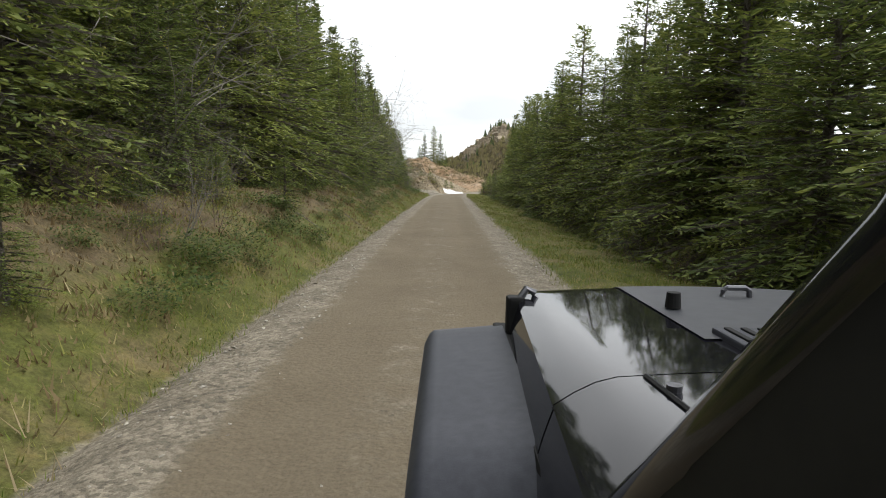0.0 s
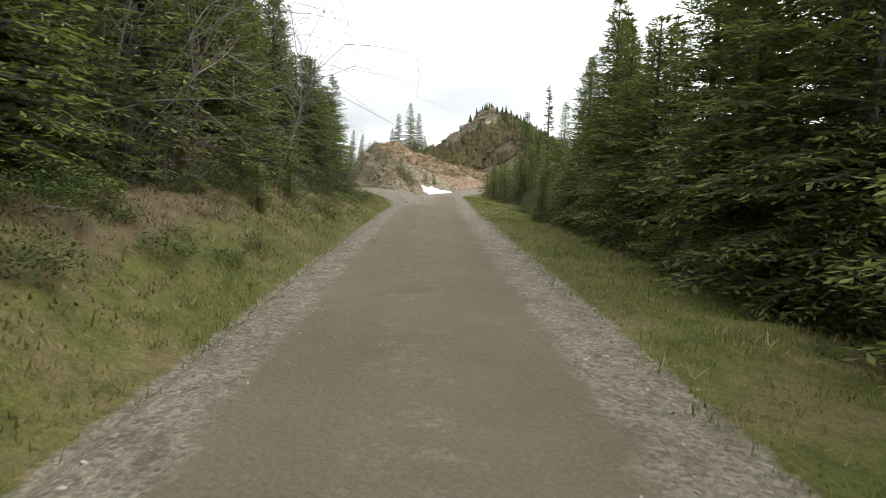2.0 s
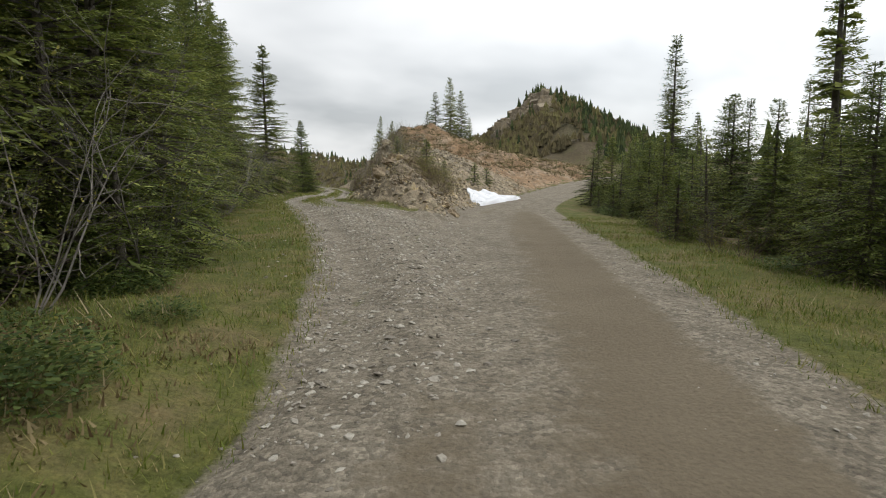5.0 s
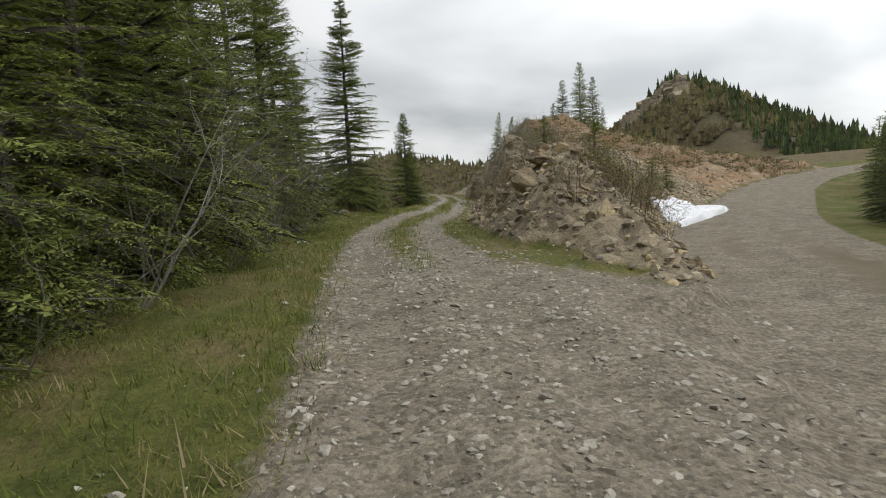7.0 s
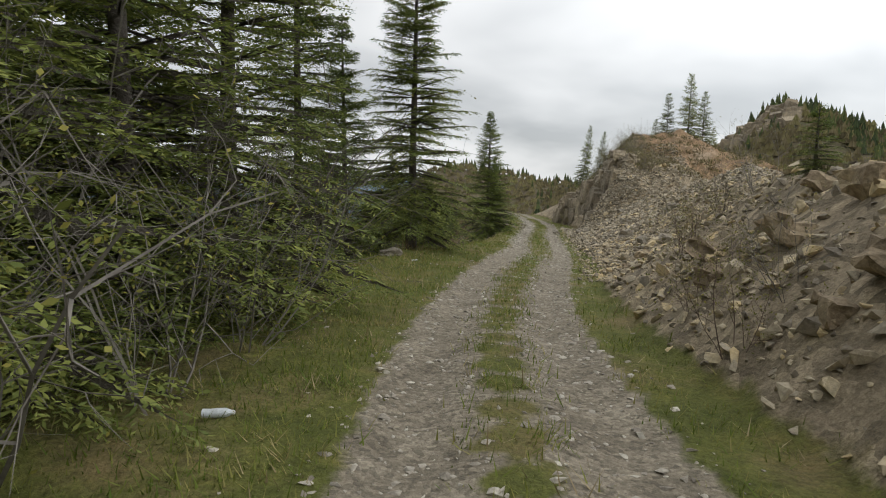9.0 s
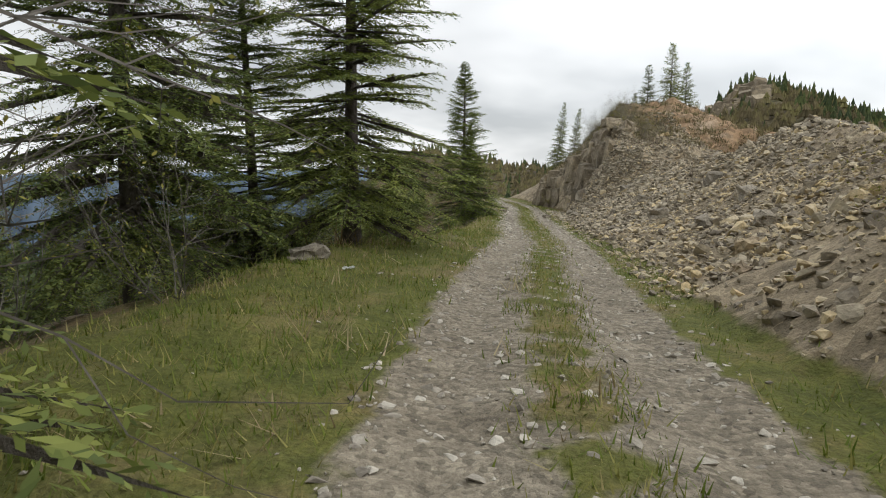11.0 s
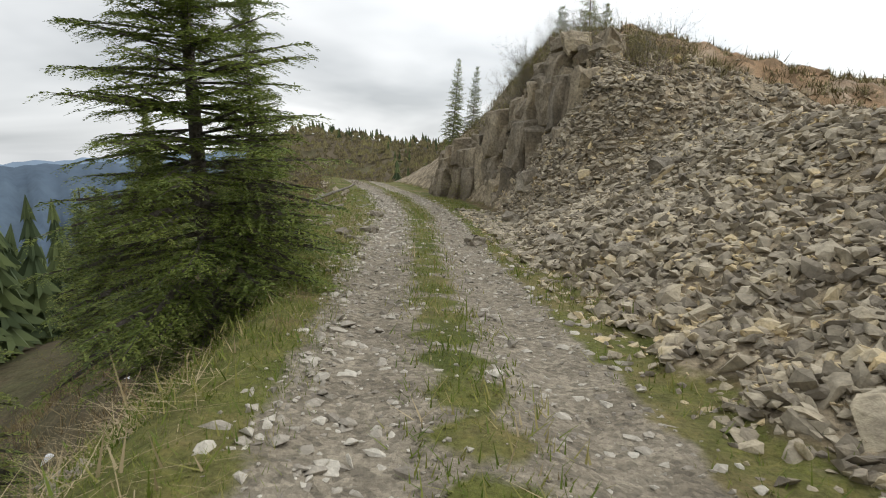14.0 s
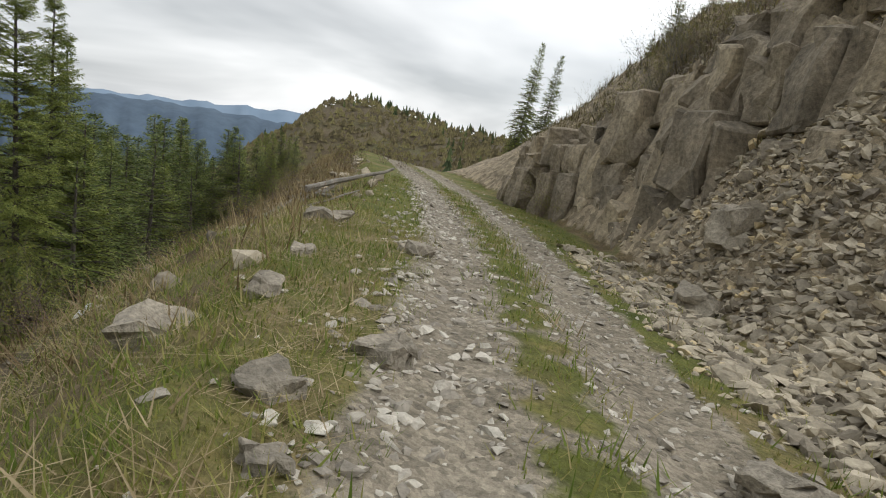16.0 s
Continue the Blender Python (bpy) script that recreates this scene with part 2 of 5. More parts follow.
    brk = node(nt, "ShaderNodeTexNoise", Scale=3.5, Detail=5.0, Roughness=0.7)
    L.new(P, brk.inputs["Vector"])

    def ragged(sock):
        ad = nt.nodes.new("ShaderNodeMath"); ad.operation = "ADD"
        L.new(sock, ad.inputs[0]); L.new(brk.outputs["Fac"], ad.inputs[1])
        mr = nt.nodes.new("ShaderNodeMapRange")
        for k, v in (("From Min", 0.86), ("From Max", 1.14)):
            mr.inputs[k].default_value = v
        L.new(ad.outputs[0], mr.inputs["Value"])
        return mr.outputs[0]

    c = mix(ragged(s2.outputs[2]), litter, brush)
    c = mix(ragged(s1.outputs[1]), c, grass)
    c = mix(None, c, mott, "MULTIPLY")
    c = mix(ragged(s2.outputs[0]), c, rubble)
    c = mix(ragged(s2.outputs[1]), c, spoil)
    c = mix(ragged(s1.outputs[2]), c, loose)
    c = mix(ragged(s1.outputs[0]), c, gravel)
    L.new(c, bsdf.inputs["Base Color"])
    nb = node(nt, "ShaderNodeTexNoise", Scale=18.0, Detail=5.0, Roughness=0.7)
    L.new(P, nb.inputs["Vector"])
    b = node(nt, "ShaderNodeBump", Strength=0.7, Distance=0.05)
    rise = nt.nodes.new("ShaderNodeMath"); rise.operation = "MULTIPLY_ADD"
    rise.inputs[1].default_value = -0.25
    L.new(peb_d, rise.inputs[0]); L.new(nb.outputs["Fac"], rise.inputs[2])
    L.new(rise.outputs[0], b.inputs["Height"])
    L.new(b.outputs[0], bsdf.inputs["Normal"])
    return m


GROUND = ground_material()


# ---- building helpers ----
def mesh_of(name, verts, faces, mats, smooth=False):
    me = bpy.data.meshes.new(name)
    me.from_pydata(verts if isinstance(verts, list) else np.asarray(verts).tolist(), [], faces if isinstance(faces, list) else np.asarray(faces).tolist())
    for m in (mats if isinstance(mats, (list, tuple)) else [mats]):
        me.materials.append(m)
    if smooth:
        me.polygons.foreach_set("use_smooth", [True] * len(me.polygons))
    me.update()
    return me


def part_mesh(name, me, parent, label=""):
    ob = new(name, me)
    ob.parent = parent
    return tagged(ob, label)


def part(name, bm, mat, parent, label="", smooth=False):
    me = bpy.data.meshes.new(name)
    bm.normal_update()
    bm.to_mesh(me)
    bm.free()
    me.materials.append(mat)
    if smooth:
        me.polygons.foreach_set("use_smooth", [True] * len(me.polygons))
        me.set_sharp_from_angle(angle=radians(38))
    return part_mesh(name, me, parent, label)


# ---- lie of the land ----
MAIN = np.array([(0.1, -90, 0), (0.1, -30, 0), (0.1, 20, 0.05), (0.25, 45, 0.06), (0.4, 60, 0.0), (0.8, 70, -0.1), (1.1, 80, -0.3), (1.5, 88, -0.5), (2.9, 95, -0.62), (4.8, 101, -0.62), (8.0, 111, -0.5), (11.5, 118, -0.2), (17, 124, 0.2), (26, 129, 0.7), (42, 133, 1.2), (70, 134, 1.6), (120, 125, 2.0)])
TRACK = np.array([(0.4, 50, 0.05), (0.3, 58, 0.04), (-0.2, 65, 0.05), (-1.2, 70.5, 0.06), (-3.3, 77, 0.2), (-5.25, 81.5, 0.28), (-6.9, 86, 0.1), (-7.85, 90, -0.06), (-8.6, 95, -0.2), (-9.1, 99.5, -0.36), (-10.4, 105.5, -0.56), (-11.2, 109.5, -0.7), (-11.9, 113.5, -0.8), (-12.6, 117.5, -0.9), (-13.2, 120.5, -0.97), (-14.2, 124, -1.05), (-16.1, 130, -1.2), (-18.6, 136, -1.3), (-21, 143, -1.6), (-23, 151, -2.4), (-25, 162, -4), (-27, 185, -8)])


def dense(line, step=0.6):
    d = np.r_[0, np.cumsum(np.hypot(*np.diff(line[:, :2], axis=0).T))]
    s = np.arange(0, d[-1], step)
    out = np.stack([np.interp(s, d, line[:, k]) for k in range(3)], 1)
    k = np.ones(9) / 9
    for c in range(3):
        out[4:-4, c] = np.convolve(out[:, c], k, "valid")
    return out


MAIN_D, TRACK_D = dense(MAIN), dense(TRACK)


def nearest(line, x, y):
    """Signed offset (right of the way: plus) and height of the way, for each point."""
    off, hgt, ends = np.empty(len(x)), np.empty(len(x)), np.empty(len(x))
    tan = np.gradient(line[:, :2], axis=0)
    tan /= np.linalg.norm(tan, axis=1)[:, None]
    for a in range(0, len(x), 20000):
        px, py = x[a:a + 20000, None], y[a:a + 20000, None]
        d2 = (px - line[None, :, 0]) ** 2 + (py - line[None, :, 1]) ** 2
        i = d2.argmin(1)
        dx, dy = px[:, 0] - line[i, 0], py[:, 0] - line[i, 1]
        side = dx * tan[i, 1] - dy * tan[i, 0]
        off[a:a + 20000] = np.where(side >= 0, 1, -1) * np.sqrt(d2[np.arange(len(i)), i])
        hgt[a:a + 20000] = line[i, 2]
        ends[a:a + 20000] = (i == 0)
    return off, hgt, ends


def step01(a, b, v):
    t = np.clip((v - a) / (b - a), 0, 1)
    return t * t * (3 - 2 * t)


def waves(x, y, size, seed=0.0):
    """Cheap rolling unevenness, about -1 to 1."""
    k = 2 * np.pi / size
    return (np.sin(k * (x + 0.37 * y) + seed) + np.sin(k * 1.7 * (0.6 * x - y) + 2.1 * seed + 1) + np.sin(k * 2.9 * (x * 0.3 + y * 0.9) + seed * 3.3 + 2) * 0.6 + np.sin(k * 4.7 * (x - 0.2 * y) + seed * 1.3) * 0.35) / 2.2


CREST_Y = np.array([81.3, 83.6, 86, 88, 91, 94, 97, 100, 104, 108, 111, 114, 117, 119.5, 121, 125, 130, 134, 140, 150, 170])
CREST_Z = np.array([0.1, 1.3, 2.5, 3.2, 3.1, 2.5, 2.5, 3.5, 3.4, 2.2, 1.5, 1.5, 2.2, 3.3, 3.7, 4.2, 5.4, 6.2, 5.2, 2.5, 0.0])


def cant(x, y):
    """How much the hillside round the upper track falls to the east, against a level cross-section."""
    lat = np.clip(x + 7.0 + 0.1815 * (y - 86), -80, 14)
    return 0.114 * step01(86, 97, y) * np.where(lat < 4, lat, 4 * (1 - step01(4, 11, lat)))


def land(x, y):
    """Height of the ground and the weights of its covers."""
    x, y = np.asarray(x, float), np.asarray(y, float)
    dm, zm, _ = nearest(MAIN_D, x, y)
    ds, zs, before = nearest(TRACK_D, x, y)
    ds = np.where(before > 0, 60.0, ds)
    bank = np.interp(y, [48, 58, 66, 74], [1.25, 0.8, 0.4, 0.15])
    left = bank * step01(2.0, 4.6, -dm) + 0.04 * np.clip(-dm - 6, 0, 20) - 0.10 * step01(1.8, 2.1, -dm) * (1 - step01(2.2, 2.8, -dm)) - 0.35 * np.clip(-dm - 30, 0, 900)
    right = -0.22 * step01(2.2, 5, dm) - 0.2 * np.clip(dm - 4.5, 0, 30) - 0.4 * np.clip(dm - 34, 0, 900)
    lanes = np.exp(-((np.abs(dm + 0.05) - 0.8) / 0.28) ** 2)
    crown = 0.05 * (1 - np.clip(np.abs(dm) / 2.0, 0, 1) ** 2) - 0.03 * lanes + 0.012 * waves(x, y, 1.3, 2.0)
    pm = zm + np.where(np.abs(dm) < 2.1, crown, 0) + np.where(dm < 0, left, right)
    fall = np.interp(y, [74, 84, 92, 99, 104], [0.04, 0.12, 0.35, 0.52, 0.58])
    edge = np.interp(y, [74, 88, 93, 97, 101, 105, 109, 113, 117, 125], [3.3, 3.0, 2.8, 2.3, 1.75, 1.55, 1.4, 1.7, 2.1, 2.1])
    over = np.clip(-ds - edge, 0, None)
    lip = 0.5 * np.clip(over, 0, 3.0) * step01(94, 100, y) * (1 - step01(111, 117, y))
    down = lip + fall * (np.sqrt(over ** 2 + 0.1) - 0.316) + 0.25 * np.clip(over - 1.4, 0, None) * step01(96, 104, y)
    down = np.where(over < 16, down, lip + fall * 15.7 + 3.65 * step01(96, 104, y) + 0.33 * (over - 16)) * (over > 0)
    ruts = -0.06 * np.exp(-((np.abs(ds) - 0.68) / 0.24) ** 2) + 0.03 * np.exp(-(ds / 0.3) ** 2)
    ps = zs + np.where(np.abs(ds) < 2, ruts, 0) - down + 0.06 * waves(x, y, 2.3, 1.0) * step01(1.3, 2.4, -ds)
    wm, wsd = 1 / (np.abs(dm) + 0.5) ** 3, 1 / (np.abs(ds) + 0.5) ** 3
    wsd = wsd * step01(62, 78, y)
    wm = wm * (1 - step01(70, 84, y) * step01(1.0, 4.0, -ds))
    z = (pm * wm + ps * wsd) / (wm + wsd)
    z = z + 0.07 * waves(x, y, 4.3, 0.3) * step01(2.1, 3.6, np.abs(dm)) * step01(1.6, 3.0, np.abs(ds))
    # the wedge of spoil, rubble and rock between the two ways
    crest = np.interp(y, CREST_Y, CREST_Z)
    hollow = step01(107, 111, y) * (1 - step01(123, 129, y))
    crest = crest * (1 - hollow + hollow * np.interp(x, [-7.5, -5, -3, -1], [1, 0.8, 0.52, 0.34]))
    crest = crest * (1 - step01(124, 130, y) * np.interp(x, [-5, -3, 0, 2], [0, 0.14, 0.33, 0.42]))
    crest = crest * np.interp(x, [1.5, 5.5, 12, 17], [1, 0.66, 0.3, 0.0]) + 0.3 * waves(x, y, 5.1, 2.0) + 0.14 * waves(x, y, 1.7, 5.0)
    steep = np.interp(y, [80, 84, 92, 96, 112, 116.5, 118.5, 126, 130, 136, 142], [0.9, 1.0, 0.9, 0.56, 0.56, 0.69, 1.9, 1.9, 1.35, 1.13, 0.56])
    foot = np.interp(y, [80, 90, 97, 104, 112, 118, 124, 132], [1.8, 1.8, 1.65, 1.6, 1.5, 2.5, 2.9, 2.5])
    from_track = zs + steep * (ds - foot) + 0.10 * waves(x, y, 2.3, 7.0)
    gap = np.interp(y, [80, 86, 95, 105, 115], [1.9, 1.9, 2.1, 2.2, 2.3])
    from_main = zm + np.interp(y, [80, 88, 97, 106, 114, 124], [1.1, 0.9, 0.6, 0.55, 0.38, 0.34]) * (-dm - gap) + 0.12 * waves(x, y, 2.7, 9.0)
    wedge = np.where((ds > 0.9) & (dm < -0.9) & (y > 76), np.minimum(np.minimum(crest, from_track), from_main), -99)
    heap = step01(-0.05, 0.25, wedge - z)
    z = np.maximum(z, wedge)
    z = z - cant(x, y)
    # far country: the wooded peak, the brown brow, the valley
    away = np.hypot(x + 5, y - 60)
    flat = np.interp(x, [-2200, -900, -400, -150, -60, -34, 40, 90, 300, 900], [-420, -300, -170, -78, -34, -12, -4, -14, -110, -300])
    peak = np.interp(x, [-220, -90, -50, -20, 5, 12, 25, 34, 60, 78, 130], [-170, -60, -14, 0, 10, 16, 25.5, 22.5, 6, -3, -40])
    brow = np.interp(x, [-400, -220, -150, -130, -103, -79, -52, -20, 20, 90], [-190, -80, -24, -9, 9.5, 6.0, 1.5, 0, -4, -40])
    kp, kb = np.clip(1 - (np.abs(y - 290) / 120) ** 1.3, 0, 1), np.clip(1 - (np.abs(y - 352) / 130) ** 1.5, 0, 1)
    distant = np.maximum(flat + (np.maximum(peak, flat) - flat) * kp, flat + (np.maximum(brow, flat) - flat) * kb)
    distant = distant - 0.3 * np.clip(y - 480, 0, 900) + step01(170, 230, y) * (1.3 * waves(x, y, 23, 4.0) + 0.8 * waves(x, y, 9, 1.0))
    k = step01(146, 205, y)
    z = z * (1 - k) + distant * k
    z = z + step01(60, 160, away) * (1 - k) * 0.8 * waves(x, y, 31, 4.0)
    z = np.maximum(z, -430 + 25 * waves(x, y, 600, 2.0))
    # covers
    lane = 1 - step01(1.2, 1.6, np.abs(dm))
    lane = lane * (0.60 + 0.40 * np.clip(lanes * 1.3, 0, 1))
    lane = lane * (1 - 0.75 * step01(60, 67, y) * (1 - step01(82, 87, y)) * step01(-0.5, 0.9, -dm))
    lane = lane * (1 - 0.6 * step01(78, 90, y))
    fork = (1 - step01(1.1, 1.6, np.abs(ds))) * step01(58, 66, y) * (1 - step01(76, 83, y))
    fork = np.maximum(fork, step01(64, 69, y) * (1 - step01(79, 82, y)) * (ds > 0) * (dm < 0))
    stony = np.clip((1 - step01(0.30, 0.55, np.abs(np.abs(ds) - 0.68))) * step01(74, 81, y) + fork, 0, 1)
    rim = (1 - step01(1.95, 2.3, np.abs(dm)))
    green = np.clip((1 - step01(2.5, 4.2, -dm) * np.interp(y, [40, 62], [1, 0.3])) * (1 - step01(4.2, 5.6, -dm)) * (dm < 0) + (1 - step01(4.0, 5.4, dm)) * (dm > 0), 0, 1)
    green2 = (1 - step01(edge + np.interp(y, [92, 98], [0.6, 0.1]), edge + np.interp(y, [92, 98], [2.2, 0.9]), np.abs(ds))) * step01(62, 70, y)
    green = np.maximum(green, green2)
    rub = heap * (1 - step01(150, 170, y))
    orange = heap * (1 - step01(150, 160, y)) * np.maximum(step01(118, 126, y + 0.5 * x), step01(104, 112, y) * step01(-3, 1, x)) * step01(-9.5, -6.5, x)
    bare = step01(215, 235, y) * (1 - step01(24, 34, x + 0.15 * (y - 290))) * step01(8, 16, z) * (x > 0)
    brush = np.maximum(step01(110, 170, away), step01(edge + 1.2, edge + 3, -ds) * step01(88, 98, y))
    a = np.stack([lane, green * (1 - heap), np.maximum(stony * (1 - rim), rim)], 1)
    b = np.stack([np.maximum(rub, 0.12 * bare), np.clip(orange, 0, 1), brush], 1)
    return z, a, b, dm, ds, heap


def high(x, y):
    return land(np.atleast_1d(x), np.atleast_1d(y))[0]


def grown(lo, hi, step, far_lo, far_hi, rate):
    mid = list(np.arange(lo, hi + 1e-6, step))
    s, v = step, lo
    while v > far_lo:
        s *= rate
        v -= s
        mid.insert(0, v)
    s, v = step, hi
    while v < far_hi:
        s *= rate
        v += s
        mid.append(v)
    return np.array(mid)


GX = grown(-21, 14, 0.2, -4700, 4700, 1.09)
GY = grown(-4, 138, 0.25, -4700, 4700, 1.09)
gx, gy = np.meshgrid(GX, GY)
gz, ga, gb, gdm, gds, gheap = land(gx.ravel(), gy.ravel())
gv = np.stack([gx.ravel(), gy.ravel(), gz], 1)
nx, ny = len(GX), len(GY)
ii = (np.arange(ny - 1)[:, None] * nx + np.arange(nx - 1)[None, :]).ravel()
gf = np.stack([ii, ii + 1, ii + nx + 1, ii + nx], 1)
fc_m, fc_s, fc_y = np.abs(gdm[gf]).mean(1), np.abs(gds[gf]).mean(1), gv[gf, 1].mean(1)
is_road = fc_m < 2.1
is_track = (~is_road) & (fc_s < 1.5) & (fc_y > 62)


def ground_piece(name, sel, label, category):
    faces = gf[sel]
    used, inv = np.unique(faces, return_inverse=True)
    me = mesh_of(name, gv[used], inv.reshape(faces.shape), GROUND, True)
    for key, arr in (("zone_a", ga), ("zone_b", gb)):
        at = me.color_attributes.new(key, "FLOAT_COLOR", "POINT")
        at.data.foreach_set("color", np.concatenate([arr[used], np.ones((len(used), 1))], 1).ravel())
    return tagged(new(name, me), label, category, kind="structure")


ground = ground_piece("ground", ~(is_road | is_track), "mountain ground of grass verge, forest litter and rubble", "ground")
road = ground_piece("road", is_road, "packed brown gravel forest road with wheel lanes", "road")
track = ground_piece("track", is_track, "stony two-rut side track with grass between the ruts", "track")


# ---- conifers ----
def spruce_mesh(seed, height, radius, whorl=0.34, per=6, twigs=9, bare=0.06, thin=1.0, droop=0.35, shoot=0.0, gap=0.1, leaf=None):
    """Trunk and crown of a conifer: whorls of drooping boughs, each a flat spray of small needle blades."""
    rg = np.random.default_rng(seed)
    V = []

    def spray(p, d, q, tl):
        """Blunt shoots to both sides of a twig."""
        c = max(2, int(tl / gap))
        t = ((np.arange(c) + 0.5 + rg.uniform(-0.35, 0.35, c)) / c)[:, None]
        sd = np.where(np.arange(c) % 2, 1.0, -1.0)[:, None]
        ln2 = shoot * rg.uniform(0.65, 1.25, (c, 1)) * (1.2 - 0.6 * t)
        o = p + d * tl * t - np.array([0, 0, 0.05]) * t * t
        e = d * 0.8 + q * sd * 0.75 + rg.normal(0, 0.17, (c, 3))
        e /= np.linalg.norm(e, axis=1)[:, None]
        w = np.cross(e, np.array([0, 0, 1.0]) + rg.normal(0, 0.45, (c, 3)))
        w *= ln2 * rg.uniform(0.13, 0.19, (c, 1)) * (1.0 if shoot < 0.1 else 0.85) / (np.linalg.norm(w, axis=1)[:, None] + 1e-9)
        V.append(np.stack([o, o + e * ln2 * 0.6 + w, o + e * ln2, o + e * ln2 * 0.6 - w], 1))

    z = height * bare
    lean = rg.normal(0, 0.012, 2)
    boughs_v, boughs_f, bn = [], [], 0
    while z < height * 0.985:
        u = z / height
        env = radius * (1 - u) ** 0.82 * min(1.0, 0.55 + u * 3.0)
        for k in range(max(5, int(per * (0.7 + 0.5 * (1 - u)) * thin + rg.random()))):
            az = rg.random() * 2 * math.pi
            ln = max(0.10, env * rg.uniform(0.62, 1.12))
            el = -0.18 + 0.75 * u + rg.normal(0, 0.10)
            dr = droop * (1 - u) * rg.uniform(0.6, 1.2)
            base = np.array([lean[0] * z, lean[1] * z, z + rg.uniform(-0.5, 0.5) * whorl])
            out = np.array([math.cos(az), math.sin(az), 0.0])
            sid = np.array([-out[1], out[0], 0.0])
            up = np.array([0, 0, 1.0])

            def at(s):
                return base + out * (ln * s) + up * ln * (el * s - dr * s * s + 0.22 * dr * s ** 3)
            # bough stem
            s0, s1, s2 = at(0), at(0.5), at(0.97)
            w = 0.007 + 0.007 * ln
            boughs_v += [s0 + up * w, s0 + sid * w - up * w * 0.6, s0 - sid * w - up * w * 0.6, s1 + up * w * 0.3, s2]
            boughs_f += [(bn, bn + 1, bn + 3), (bn + 1, bn + 2, bn + 3), (bn + 2, bn, bn + 3), (bn + 1, bn + 4, bn + 3)]
            bn += 5
            m = max(3, int(twigs * (0.45 + 0.55 * ln / radius)))
            for j in range(m):
                s = 0.16 + 0.84 * (j + rg.random() * 0.6) / m
                p = at(s)
                for sg in (-1, 1):
                    tl = (0.46 * ln * (1.02 - s) + 0.09 + 0.05 * rg.random()) * rg.uniform(0.75, 1.15)
                    ang = rg.uniform(0.75, 1.1)
                    d = out * math.cos(ang) + sid * sg * math.sin(ang) + up * (el * 0.5 - dr * 1.1 * s - rg.uniform(0.02, 0.22))
                    d /= np.linalg.norm(d)
                    q = np.cross(d, up); q /= (np.linalg.norm(q) + 1e-9)
                    q = q + up * rg.normal(0, 0.25)
                    if shoot:
                        spray(p, d, q, tl)
                    else:
                        wd = min(0.12, 0.05 + 0.13 * tl) * rg.uniform(0.8, 1.3)
                        V.append(np.array([[p, p + d * tl * 0.45 + q * wd + up * wd * 0.2, p + d * tl - up * 0.03, p + d * tl * 0.45 - q * wd]]))
            tip, before = at(1.0), at(0.75)
            d = tip - before
            tl = float(np.linalg.norm(d))
            d /= tl
            if shoot:
                spray(before, d, sid, tl + shoot)
                continue
            q = sid * (0.02 + 0.012 * ln)
            V.append(np.array([[before, before + d * 0.1 + q, tip + d * 0.08, before + d * 0.1 - q]]))
        z += whorl * rg.uniform(0.75, 1.2) * (1.0 - 0.35 * u)
    # leader shoot
    top = np.array([lean[0] * height, lean[1] * height, height])
    for k in range(10):
        p = top - np.array([0, 0, 0.06 * k])
        az = rg.random() * 6.28
        d = np.array([math.cos(az) * 0.6, math.sin(az) * 0.6, 0.8]) * (0.06 + 0.016 * k)
        q = np.array([-math.sin(az), math.cos(az), 0]) * 0.02
        V.append(np.array([[p - q, p + q, p + d + q * 0.4, p + d - q * 0.4]]))
    sides, rings = 7, 7
    tv, tf = [], []
    r0 = 0.010 * height + 0.03
    for i in range(rings):
        u = i / (rings - 1)
        r = r0 * (1 - u) ** 0.9 + 0.008 + (0.5 * r0 * max(0, 0.04 - u) / 0.04)
        for j in range(sides):
            a = 2 * math.pi * j / sides
            tv.append((lean[0] * height * u + r * math.cos(a), lean[1] * height * u + r * math.sin(a), height * u - (0.35 if i == 0 else 0)))
    for i in range(rings - 1):
        for j in range(sides):
            k = (j + 1) % sides
            tf.append((i * sides + j, i * sides + k, (i + 1) * sides + k, (i + 1) * sides + j))
    off = len(tv)
    tv += [tuple(p) for p in boughs_v]
    tf += [tuple(i + off for i in f) for f in boughs_f]
    return mesh_of("trunk", tv, tf, BARK, True), mesh_of("crown", np.concatenate(V).reshape(-1, 3), np.arange(4 * sum(len(v) for v in V)).reshape(-1, 4), leaf or NEEDLE)


